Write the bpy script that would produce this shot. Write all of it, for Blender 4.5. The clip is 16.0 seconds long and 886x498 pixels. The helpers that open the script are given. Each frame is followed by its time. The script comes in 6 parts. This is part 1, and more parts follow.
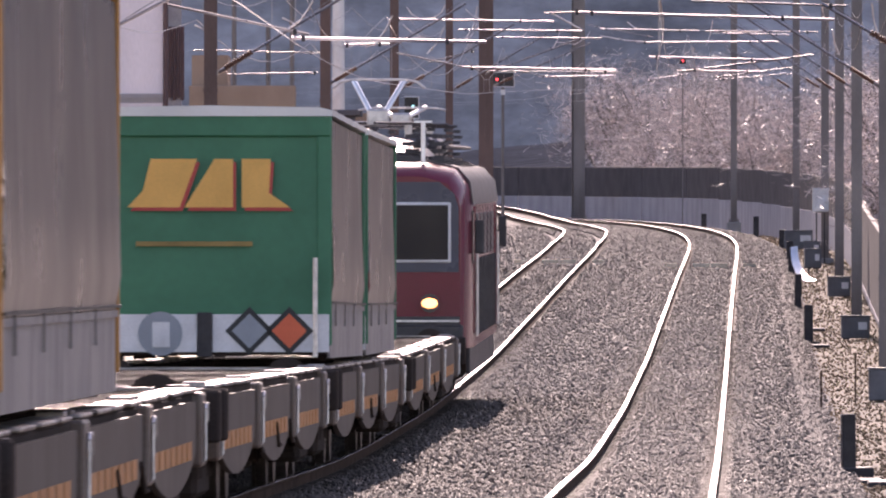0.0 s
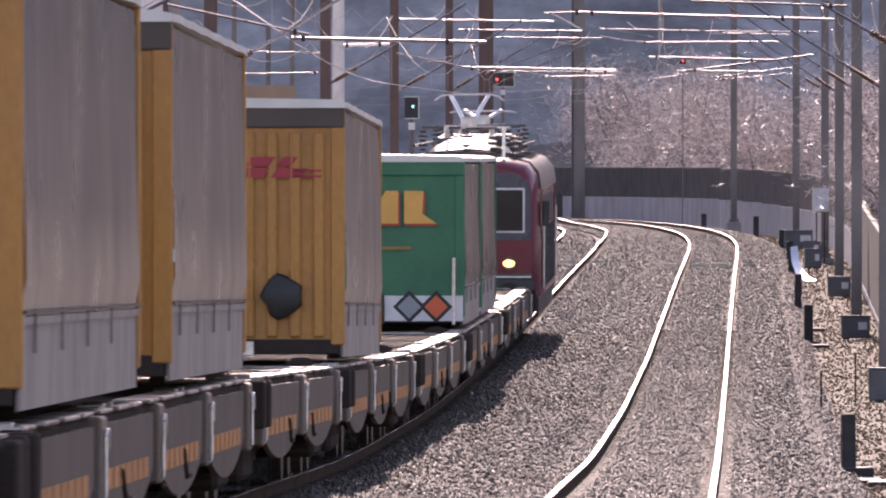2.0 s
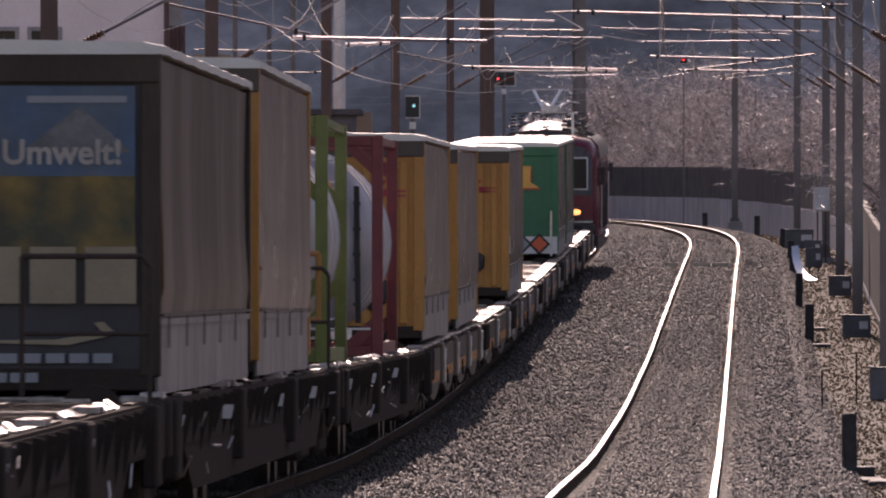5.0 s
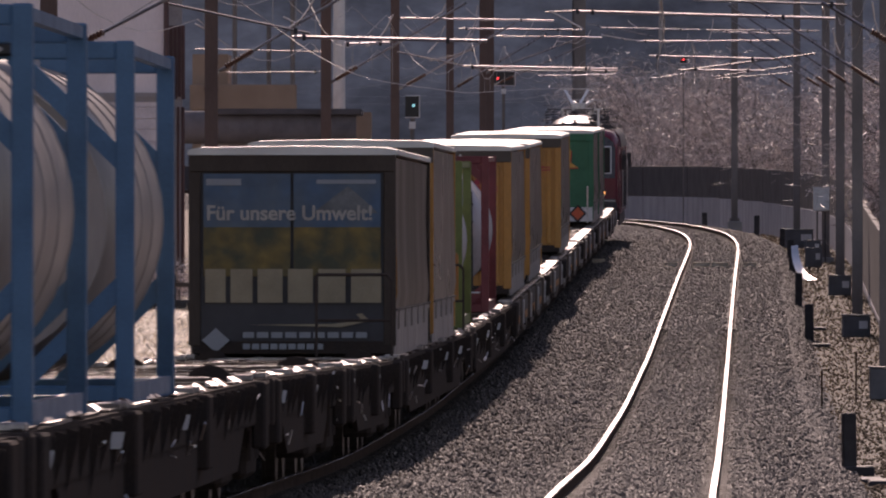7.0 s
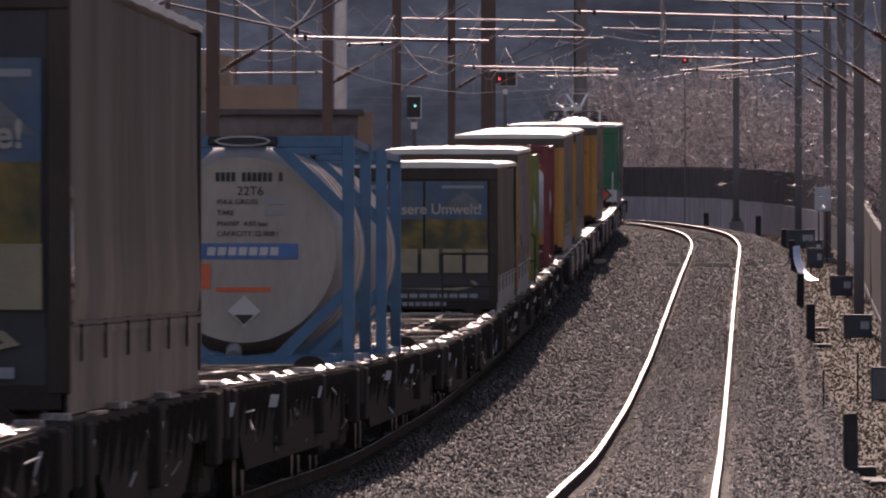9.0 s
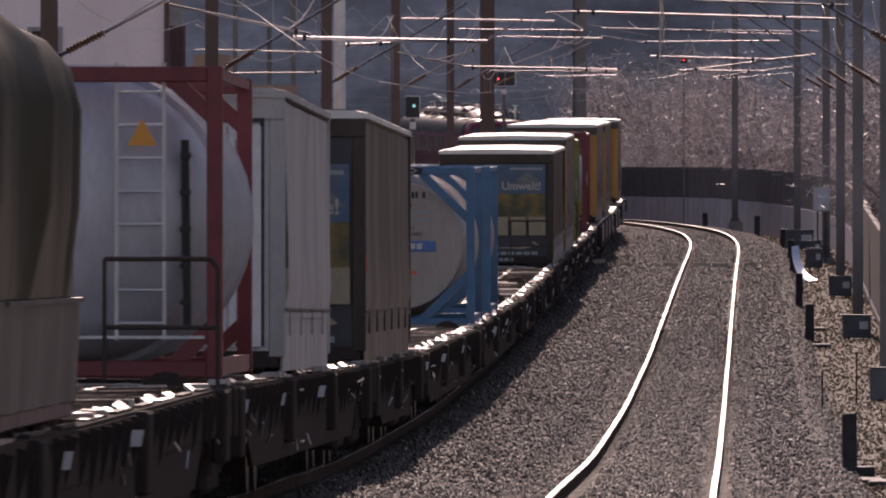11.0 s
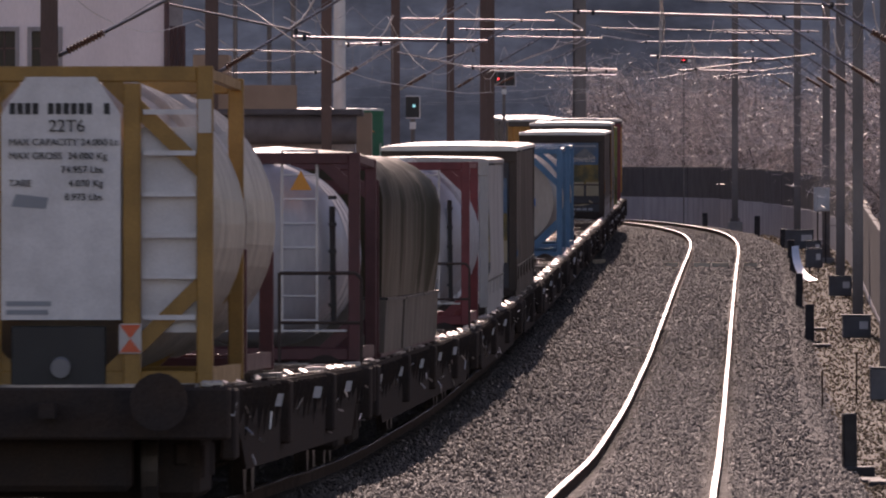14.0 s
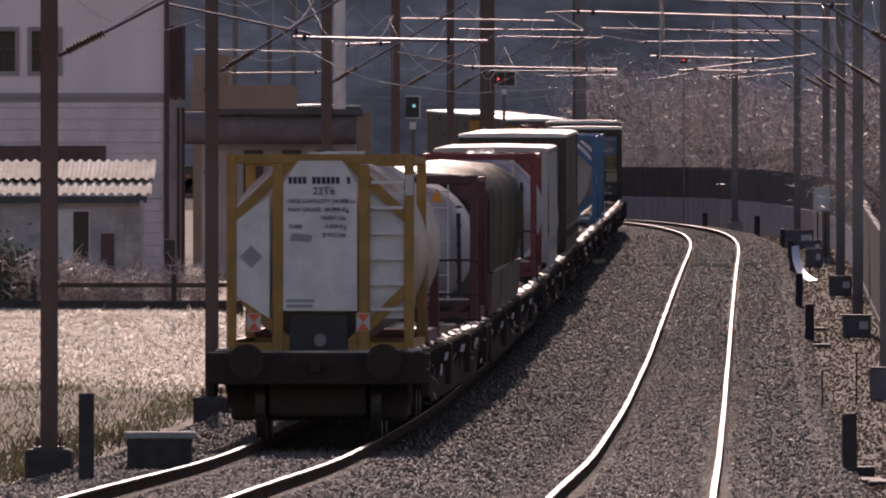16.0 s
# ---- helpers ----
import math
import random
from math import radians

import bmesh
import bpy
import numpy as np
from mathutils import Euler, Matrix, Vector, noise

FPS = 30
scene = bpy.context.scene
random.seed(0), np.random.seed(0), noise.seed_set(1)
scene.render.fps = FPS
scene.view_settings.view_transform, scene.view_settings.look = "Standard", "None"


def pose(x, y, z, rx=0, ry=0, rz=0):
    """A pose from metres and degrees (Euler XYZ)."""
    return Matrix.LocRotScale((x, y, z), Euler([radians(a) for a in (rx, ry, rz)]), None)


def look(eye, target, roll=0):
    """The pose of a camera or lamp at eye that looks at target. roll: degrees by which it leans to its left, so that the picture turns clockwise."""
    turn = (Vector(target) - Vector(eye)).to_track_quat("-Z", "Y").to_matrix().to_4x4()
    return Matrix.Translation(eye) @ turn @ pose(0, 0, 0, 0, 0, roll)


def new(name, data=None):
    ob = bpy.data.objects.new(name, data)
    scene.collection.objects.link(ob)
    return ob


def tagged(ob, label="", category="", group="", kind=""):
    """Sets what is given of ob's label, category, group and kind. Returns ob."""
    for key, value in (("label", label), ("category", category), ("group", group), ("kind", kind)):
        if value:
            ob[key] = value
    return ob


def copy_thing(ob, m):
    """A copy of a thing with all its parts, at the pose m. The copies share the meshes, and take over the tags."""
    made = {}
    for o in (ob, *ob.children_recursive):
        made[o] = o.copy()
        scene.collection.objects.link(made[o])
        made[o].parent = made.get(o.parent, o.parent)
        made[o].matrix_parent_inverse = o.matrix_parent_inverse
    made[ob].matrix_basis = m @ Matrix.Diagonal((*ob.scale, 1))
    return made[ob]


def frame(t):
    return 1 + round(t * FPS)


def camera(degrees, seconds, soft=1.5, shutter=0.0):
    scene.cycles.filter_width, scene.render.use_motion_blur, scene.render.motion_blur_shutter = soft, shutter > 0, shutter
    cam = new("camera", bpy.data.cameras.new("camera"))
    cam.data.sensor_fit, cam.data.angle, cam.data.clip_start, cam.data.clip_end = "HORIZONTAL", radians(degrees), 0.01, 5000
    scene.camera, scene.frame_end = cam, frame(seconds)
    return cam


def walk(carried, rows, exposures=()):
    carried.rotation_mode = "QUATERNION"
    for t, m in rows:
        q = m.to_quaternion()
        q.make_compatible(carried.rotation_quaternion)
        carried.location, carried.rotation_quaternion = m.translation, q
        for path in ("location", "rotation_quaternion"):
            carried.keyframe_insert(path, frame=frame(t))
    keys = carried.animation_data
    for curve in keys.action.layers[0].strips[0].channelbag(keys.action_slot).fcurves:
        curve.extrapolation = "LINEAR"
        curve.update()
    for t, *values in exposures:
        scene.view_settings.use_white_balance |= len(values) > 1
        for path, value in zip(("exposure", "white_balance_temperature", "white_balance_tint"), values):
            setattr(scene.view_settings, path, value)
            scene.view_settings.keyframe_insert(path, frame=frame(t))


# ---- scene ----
K = 1.9
F = 11100.0 * K
PITCH = math.degrees(math.atan(121 / F))
cam = camera(2 * math.degrees(math.atan(784 / F)), 16.0, soft=2.1, shutter=0.4)


def stand(dx=0.0, dy=0.0):
    """The tripod's pose, with a small shake in thousandths of the lens."""
    return pose(0, 0, 3.4, 90 - PITCH + math.degrees(dy / F), 0, math.degrees(dx / F))


walk(cam, [(0, stand(-2, 1)), (2.5, stand(-2, 1)), (2.8, stand(0, -1)), (3.0, stand(4, -10)), (3.2, stand(1, -1)), (3.5, stand()),
           (8.5, stand(-1, -1)), (9.0, stand(2, 0)), (9.4, stand()), (16, stand())],
     exposures=[(t, e + (0.36 if t < 6 else 0.46), 7300 if t < 4 else 7600, 33) for t, e in ((0, 0.55), (1.5, 0.55), (3.0, 0.5), (3.5, 0.45), (4.0, -0.12), (4.3, -0.35), (6.3, -0.75), (7, -0.9), (9, -0.85), (12, -0.75), (14.5, -0.7), (16, -0.96))])

# ---- daylight ----
SUN_ELEV, SUN_AZ = 29.0, -1.2
world = bpy.data.worlds.new("world")
scene.world = world
world.use_nodes = True
sky = world.node_tree.nodes.new("ShaderNodeTexSky")
sky.sky_type, sky.sun_disc = "NISHITA", False
sky.sun_elevation, sky.sun_rotation = radians(SUN_ELEV), radians(SUN_AZ)
world.node_tree.links.new(sky.outputs[0], world.node_tree.nodes["Background"].inputs[0])
world.node_tree.nodes["Background"].inputs[1].default_value = 0.15
sun = new("sun", bpy.data.lights.new("sun", "SUN"))
sun.data.energy, sun.data.angle, sun.data.color = 4.2, radians(0.53), (1, 0.93, 0.86)
se, sa = radians(SUN_ELEV), radians(SUN_AZ)
sun.matrix_basis = look(Vector((math.sin(sa) * math.cos(se), math.cos(sa) * math.cos(se), math.sin(se))) * 100, (0, 0, 0))


# ---- materials ----
def mat(name, col, rough=0.6, metal=0.0, var=0.25, scale=3.0, fine=40.0, bump=0.0, tint=None, spec=0.5, island=0.0, rand=0.0, streak=1.0):
    """A surface with variation at two scales; tint: the colour of its dirt; streak: stretch of the stains upwards."""
    m = bpy.data.materials.new(name)
    m.use_nodes = True
    nt = m.node_tree
    n, ln = nt.nodes, nt.links.new
    b = n["Principled BSDF"]
    b.inputs["Roughness"].default_value, b.inputs["Metallic"].default_value = rough, metal
    b.inputs["Specular IOR Level"].default_value = spec
    tc = n.new("ShaderNodeTexCoord")
    mp = n.new("ShaderNodeMapping")
    mp.inputs["Scale"].default_value = (1, 1, 1 / streak)
    ln(tc.outputs["Object"], mp.inputs[0])
    big, small = n.new("ShaderNodeTexNoise"), n.new("ShaderNodeTexNoise")
    big.inputs["Scale"].default_value, small.inputs["Scale"].default_value = scale, fine
    big.inputs["Detail"].default_value = 5
    for k in (big, small):
        ln(mp.outputs[0], k.inputs[0])
    ramp = n.new("ShaderNodeMapRange")
    ramp.inputs[1].default_value, ramp.inputs[2].default_value = 0.38, 0.68
    ln(big.outputs[0], ramp.inputs[0])
    mix = n.new("ShaderNodeMix")
    mix.data_type = "RGBA"
    dirty = tint or tuple(c * (1 - var) for c in col)
    mix.inputs[6].default_value, mix.inputs[7].default_value = (*col, 1), (*dirty, 1)
    amt = n.new("ShaderNodeMath")
    amt.operation = "MULTIPLY"
    amt.inputs[1].default_value = 1.0 if tint is None else var
    ln(ramp.outputs[0], amt.inputs[0])
    ln(amt.outputs[0], mix.inputs[0])
    hsv = n.new("ShaderNodeHueSaturation")
    ln(mix.outputs[2], hsv.inputs["Color"])
    val = n.new("ShaderNodeMapRange")
    val.inputs[3].default_value, val.inputs[4].default_value = 1 - var * 0.7, 1 + var * 0.7
    ln(small.outputs[0], val.inputs[0])
    out = val.outputs[0]
    if island or rand:
        g = n.new("ShaderNodeNewGeometry") if island else n.new("ShaderNodeObjectInfo")
        r = n.new("ShaderNodeMapRange")
        a = island or rand
        r.inputs[3].default_value, r.inputs[4].default_value = 1 - a, 1 + a
        ln(g.outputs["Random Per Island" if island else "Random"], r.inputs[0])
        mul = n.new("ShaderNodeMath")
        mul.operation = "MULTIPLY"
        ln(out, mul.inputs[0])
        ln(r.outputs[0], mul.inputs[1])
        out = mul.outputs[0]
    ln(out, hsv.inputs["Value"])
    ln(hsv.outputs[0], b.inputs["Base Color"])
    rr = n.new("ShaderNodeMapRange")
    rr.inputs[3].default_value, rr.inputs[4].default_value = max(0.03, rough - 0.12), min(1, rough + 0.12)
    ln(big.outputs[0], rr.inputs[0])
    ln(rr.outputs[0], b.inputs["Roughness"])
    if bump:
        bp = n.new("ShaderNodeBump")
        bp.inputs["Strength"].default_value, bp.inputs["Distance"].default_value = min(1, bump * 10), bump
        ln(small.outputs[0], bp.inputs["Height"])
        ln(bp.outputs[0], b.inputs["Normal"])
    return m


def glow(name, col, power):
    m = bpy.data.materials.new(name)
    m.use_nodes = True
    b = m.node_tree.nodes["Principled BSDF"]
    b.inputs["Base Color"].default_value = (*col, 1)
    b.inputs["Emission Color"].default_value, b.inputs["Emission Strength"].default_value = (*col, 1), power
    return m


BALLAST = mat("ballast_bed", (0.07, 0.058, 0.05), 0.85, var=0.5, scale=2, fine=22, bump=0.05)
STONE = mat("ballast_stone", (0.09, 0.073, 0.063), 0.6, var=0.3, scale=5, fine=60, island=0.4)
GRIT = mat("brown_grit", (0.17, 0.12, 0.075), 0.85, var=0.3, scale=5, fine=60, island=0.6, spec=0.2)
EARTH = mat("dry_earth", (0.22, 0.165, 0.12), 0.9, var=0.45, scale=0.4, fine=4, bump=0.05, tint=(0.12, 0.13, 0.06))
FIELD = mat("straw_field", (0.78, 0.66, 0.5), 0.85, var=0.75, scale=0.7, fine=3.5, bump=0.2, tint=(0.3, 0.22, 0.15))
STRAW = mat("straw", (0.85, 0.76, 0.6), 0.6, var=0.3, spec=0.3, island=0.85)
WEED = mat("brown_weed", (0.2, 0.1, 0.06), 0.7, var=0.4, island=0.6)
SAND = mat("sandy_path", (0.1, 0.07, 0.04), 0.9, var=0.75, tint=(0.045, 0.037, 0.022), scale=1.3, fine=14, bump=0.05)
# Distance haze is put into this pale grey; bare woodland is darker.
FOREST_HAZED = mat("far_forest", (0.36, 0.345, 0.345), 0.95, spec=0.1, var=0.55, scale=0.11, fine=0.7, bump=0.4)
BANK = mat("bank", (0.14, 0.11, 0.1), 0.9, var=0.5, scale=0.25, fine=2, bump=0.2)
TWIG = mat("twig", (0.62, 0.52, 0.48), 0.5, var=0.3, island=0.9, spec=0.4)
BARK = mat("bark", (0.12, 0.1, 0.09), 0.85, var=0.4, scale=6)
RAIL_TOP = mat("polished_rail", (0.62, 0.6, 0.6), 0.22, 1, var=0.1, scale=0.5, fine=8)
RAIL_RUST = mat("rusty_rail", (0.075, 0.048, 0.036), 0.9, 0.0, var=0.4, scale=2, bump=0.004, spec=0.05)
SLEEPER = mat("sleeper", (0.06, 0.045, 0.037), 0.8, var=0.4, scale=3, fine=30, bump=0.01, rand=0.25)
MAST_BROWN = mat("brown_steel", (0.135, 0.08, 0.069), 0.55, 0.2, var=0.35, scale=2, streak=4, bump=0.003)
MAST_GREY = mat("galvanised_steel", (0.2, 0.175, 0.17), 0.5, 0.4, var=0.3, scale=2, streak=4)
TUBE = mat("cantilever_tube", (0.3, 0.27, 0.27), 0.3, 1, var=0.35, scale=4)
STEADY = mat("bright_steady_tube", (0.62, 0.55, 0.56), 0.3, 1, var=0.3, scale=3)
WIRE = mat("copper_wire", (0.4, 0.36, 0.36), 0.4, 1, var=0.3, scale=1)
CERAMIC = mat("insulator", (0.14, 0.07, 0.05), 0.2, var=0.1)
CONCRETE = mat("concrete", (0.33, 0.32, 0.32), 0.85, var=0.3, scale=1.5, fine=25, bump=0.006, streak=2)
DARKPOST = mat("dark_post", (0.045, 0.04, 0.042), 0.75, var=0.35, scale=6)
PANEL = mat("dark_wall_panel", (0.066, 0.056, 0.062), 0.8, var=0.3, scale=1, fine=12, rand=0.07)
WALLBASE = mat("wall_concrete", (0.36, 0.34, 0.37), 0.85, var=0.25, scale=0.8, fine=10, bump=0.005, streak=3, rand=0.08)
WHITEBOX = mat("white_paint", (0.7, 0.68, 0.66), 0.5, var=0.15, scale=4)
SHINY = mat("bright_sheet_metal", (0.9, 0.9, 0.9), 0.42, 1, var=0.08)
RENDERED = mat("pale_render", (0.78, 0.68, 0.7), 0.9, var=0.14, scale=0.7, fine=20, bump=0.004, streak=3)
PLANK = mat("pale_plank", (0.68, 0.59, 0.61), 0.85, var=0.2, scale=1.2, fine=16, rand=0.06)
BLOCK = mat("shed_block", (0.45, 0.42, 0.42), 0.9, var=0.3, scale=3, fine=20, rand=0.12)
SHEDWALL = mat("shed_render", (0.42, 0.4, 0.41), 0.9, var=0.3, scale=1, fine=14, bump=0.01)
ROOFTIN = mat("corrugated_sheet", (0.6, 0.55, 0.46), 0.8, 0.0, var=0.4, scale=2, tint=(0.35, 0.27, 0.2))
ORANGEWALL = mat("orange_plaster", (0.34, 0.235, 0.17), 0.85, var=0.2, scale=1)
DARKROOF = mat("dark_roofing", (0.06, 0.06, 0.07), 0.6, var=0.3, scale=2)
SHUTTER = mat("brown_wood", (0.1, 0.05, 0.05), 0.6, var=0.3, scale=4, streak=3)
GLASS = mat("dark_glass", (0.03, 0.027, 0.03), 0.16, var=0.1, spec=0.3)
FRAMEGREY = mat("window_surround", (0.3, 0.27, 0.28), 0.7, var=0.1)
HEDGE = mat("hedge_leaf", (0.08, 0.1, 0.05), 0.6, var=0.4, island=0.5)
# rolling stock
CHASSIS = mat("wagon_steel", (0.046, 0.038, 0.036), 0.9, 0.0, var=0.5, scale=3, tint=(0.075, 0.05, 0.038), bump=0.003, spec=0.03)
SLAT = mat("dark_slat_steel", (0.06, 0.042, 0.036), 0.7, 0.0, spec=0.2, var=0.6, scale=3, fine=30, tint=(0.05, 0.035, 0.03))
DECKTOP = mat("worn_deck_steel", (0.45, 0.41, 0.39), 0.5, 1.0, var=0.85, scale=1.6, fine=30, tint=(0.06, 0.045, 0.04))
WHEEL = mat("wheel_steel", (0.1, 0.08, 0.07), 0.5, 0.6, var=0.3)
EDGE = mat("scuffed_edge", (0.7, 0.66, 0.64), 0.45, 1, var=0.3, scale=8)
LABEL_OR = mat("orange_plate", (0.55, 0.22, 0.06), 0.6, var=0.3)
SIDE_GREY = mat("grey_curtain", (0.12, 0.1, 0.088), 0.3, spec=0.08, var=0.16, scale=0.8, fine=1.1, bump=0.025, streak=1.3)
SKIRT = mat("pale_curtain_skirt", (0.3, 0.265, 0.25), 0.55, var=0.3, scale=3, streak=3)
YELLOW = mat("yellow_container_paint", (0.5, 0.22, 0.045), 0.45, var=0.35, scale=1.4, fine=25, tint=(0.26, 0.13, 0.05), streak=2)
YELLOW_RED = mat("red_lettering", (0.42, 0.03, 0.05), 0.5, var=0.2)
TARP_GREEN = mat("green_tarpaulin", (0.02, 0.17, 0.085), 0.5, var=0.2, scale=1.3, fine=10, bump=0.006)
ROOFTARP = mat("pale_roof_sheet", (0.72, 0.7, 0.66), 0.4, var=0.15, scale=2)
WHITE = mat("white_panel", (0.72, 0.7, 0.7), 0.5, var=0.2, scale=3)
LOGO_OR = mat("orange_lettering", (0.8, 0.42, 0.1), 0.55, var=0.12)
LOGO_DIM = mat("dim_orange_print", (0.3, 0.19, 0.05), 0.55, var=0.3)
LOGO_RED = mat("red_underline", (0.5, 0.06, 0.05), 0.55, var=0.12)
HAZ_OR = mat("orange_placard", (0.75, 0.13, 0.05), 0.5, var=0.1)
HAZ_GREY = mat("grey_placard", (0.28, 0.3, 0.33), 0.5, var=0.1)
BLACK = mat("black_paint", (0.02, 0.02, 0.022), 0.5, var=0.2)
RED_FRAME = mat("red_frame_paint", (0.19, 0.026, 0.034), 0.45, var=0.3, scale=3)
BROWN_FRAME = mat("maroon_frame_paint", (0.1, 0.026, 0.03), 0.5, var=0.3, scale=3)
OLIVE = mat("olive_frame_paint", (0.16, 0.2, 0.05), 0.5, var=0.3, scale=3)
BLUE_FRAME = mat("blue_frame_paint", (0.05, 0.16, 0.29), 0.45, var=0.25, scale=3)
YEL_FRAME = mat("yellow_frame_paint", (0.36, 0.19, 0.04), 0.45, var=0.3, scale=3)
TANK = mat("tank_steel", (0.43, 0.42, 0.45), 0.45, 0.25, var=0.2, scale=1.5, fine=20, streak=3)
TANKWHITE = mat("tank_cladding", (0.36, 0.31, 0.285), 0.4, 0.15, var=0.25, scale=1.2, fine=15, streak=3)
LADDER = mat("alloy_ladder", (0.5, 0.5, 0.53), 0.4, 0.6, var=0.1)
CAMO = mat("dark_tarpaulin", (0.058, 0.046, 0.03), 0.4, spec=0.05, var=0.5, scale=0.8, fine=6, tint=(0.06, 0.07, 0.05), bump=0.02, streak=2.5)
TARPSKIRT = mat("grey_tarpaulin", (0.17, 0.145, 0.125), 0.5, spec=0.06, var=0.3, scale=1.5, streak=2)
GRASS = mat("rough_grass", (0.36, 0.31, 0.13), 0.6, var=0.4, island=0.5)
GREYBOX = mat("grey_container_paint", (0.42, 0.4, 0.39), 0.5, var=0.25, scale=1.5, streak=4)
DARKBOX = mat("dark_curtain", (0.075, 0.058, 0.05), 0.4, spec=0.12, var=0.35, scale=1.2, streak=4, bump=0.004)
ADBLUE = mat("printed_sky", (0.045, 0.1, 0.18), 0.5, var=0.5, scale=1.6, fine=5, tint=(0.14, 0.15, 0.13))
ADGREEN = mat("printed_meadow", (0.045, 0.05, 0.025), 0.5, var=0.8, scale=3.2, fine=6, tint=(0.24, 0.15, 0.03))
ADDARK = mat("printed_dark", (0.035, 0.035, 0.045), 0.5, var=0.2)
PRINT_W = mat("white_lettering", (0.55, 0.52, 0.5), 0.6, var=0.1)
PRINT_TAN2 = mat("faded_lettering", (0.42, 0.39, 0.36), 0.6, var=0.15)
PRINT_TAN = mat("tan_lettering", (0.33, 0.27, 0.18), 0.6, var=0.2)
LOCO_RED = mat("loco_red", (0.17, 0.015, 0.035), 0.22, var=0.2, scale=1.5, streak=3)
LOCO_DARK = mat("loco_grey", (0.06, 0.055, 0.06), 0.45, 0.2, var=0.3, scale=3)
LOCO_ROOF = mat("loco_roof", (0.2, 0.19, 0.2), 0.35, 0.95, var=0.3, scale=2)
LAMP_ON = glow("lit_lamp", (1.0, 0.42, 0.14), 2.6)
GREEN_ON = glow("green_lamp", (0.25, 0.8, 0.9), 1.2)
RED_ON = glow("red_lamp", (1.0, 0.06, 0.07), 3)


# ---- mesh helpers ----
def bx(bm, x0, x1, y0, y1, z0, z1, bev=0.0):
    r = bmesh.ops.create_cube(bm, size=1)
    for v in r["verts"]:
        v.co = Vector(((x0 + x1) / 2 + v.co.x * (x1 - x0), (y0 + y1) / 2 + v.co.y * (y1 - y0), (z0 + z1) / 2 + v.co.z * (z1 - z0)))
    if bev:
        es = list({e for v in r["verts"] for e in v.link_edges})
        bmesh.ops.bevel(bm, geom=es, offset=bev, segments=1, affect="EDGES")


def rod(bm, p, q, r, n=6, r2=None):
    p, q = Vector(p), Vector(q)
    d = q - p
    m = Matrix.Translation((p + q) / 2) @ d.to_track_quat("Z", "Y").to_matrix().to_4x4()
    bmesh.ops.create_cone(bm, cap_ends=True, segments=n, radius1=r, radius2=r if r2 is None else r2, depth=d.length, matrix=m)


def beam(bm, p, q, w, h):
    """A square bar from p to q."""
    p, q = Vector(p), Vector(q)
    d = q - p
    m = Matrix.Translation((p + q) / 2) @ d.to_track_quat("Z", "Y").to_matrix().to_4x4() @ Matrix.Diagonal((w, h, d.length, 1))
    bmesh.ops.create_cube(bm, size=1, matrix=m)


def poly(bm, pts, depth, axis=(0, 1, 0)):
    """A flat shape with thickness."""
    a = [bm.verts.new(Vector(p)) for p in pts]
    b = [bm.verts.new(Vector(p) + Vector(axis) * depth) for p in pts]
    n = len(a)
    bm.faces.new(a)
    bm.faces.new(b[::-1])
    for i in range(n):
        bm.faces.new((a[i], b[i], b[(i + 1) % n], a[(i + 1) % n]))


def loft(bm, rings, caps=True):
    vs = [[bm.verts.new(Vector(p)) for p in r] for r in rings]
    n = len(vs[0])
    for a, b in zip(vs, vs[1:]):
        for i in range(n):
            bm.faces.new((a[i], a[(i + 1) % n], b[(i + 1) % n], b[i]))
    if caps:
        bm.faces.new(vs[0][::-1])
        bm.faces.new(vs[-1])


def part(name, bm, material, parent=None, label="", smooth=False):
    bmesh.ops.recalc_face_normals(bm, faces=bm.faces[:])
    me = bpy.data.meshes.new(name)
    bm.to_mesh(me)
    bm.free()
    me.materials.append(material)
    if smooth:
        me.shade_smooth()
        me.set_sharp_from_angle(angle=radians(40))
    ob = new(name, me)
    ob.parent = parent
    if label:
        tagged(ob, label)
    return ob


def pieces(name, bm, material, parent=None, label=""):
    """Every loose piece of bm as a part of its own."""
    bmesh.ops.recalc_face_normals(bm, faces=bm.faces[:])
    bm.verts.ensure_lookup_table()
    seen, made = set(), []
    for v0 in bm.verts:
        if v0 in seen:
            continue
        stack, isle = [v0], []
        seen.add(v0)
        while stack:
            v = stack.pop()
            isle.append(v)
            for e in v.link_edges:
                w = e.other_vert(v)
                if w not in seen:
                    seen.add(w)
                    stack.append(w)
        num = {v: i for i, v in enumerate(isle)}
        fs = {f for v in isle for f in v.link_faces}
        me = bpy.data.meshes.new(name)
        me.from_pydata([tuple(v.co) for v in isle], [], [[num[v] for v in f.verts] for f in fs])
        me.materials.append(material)
        ob = new(name, me)
        ob.parent = parent
        made.append(tagged(ob, label))
    bm.free()
    return made


def B():
    return bmesh.new()


def thing(name, label, category, group="", kind=""):
    return tagged(new(name), label, category, group, kind)


def writing(text, size, x, y, z, material, parent, bold=0.0):
    cu = bpy.data.curves.new("lettering", "FONT")
    cu.body, cu.size, cu.extrude, cu.offset = text, size, 0.004, bold
    tmp = bpy.data.objects.new("lettering", cu)
    me = bpy.data.meshes.new_from_object(tmp)
    bpy.data.objects.remove(tmp)
    me.transform(Matrix.Translation((x, y, z)) @ pose(0, 0, 0, 90))
    me.materials.clear()
    me.materials.append(material)
    ob = new("lettering", me)
    ob.parent = parent
    return ob


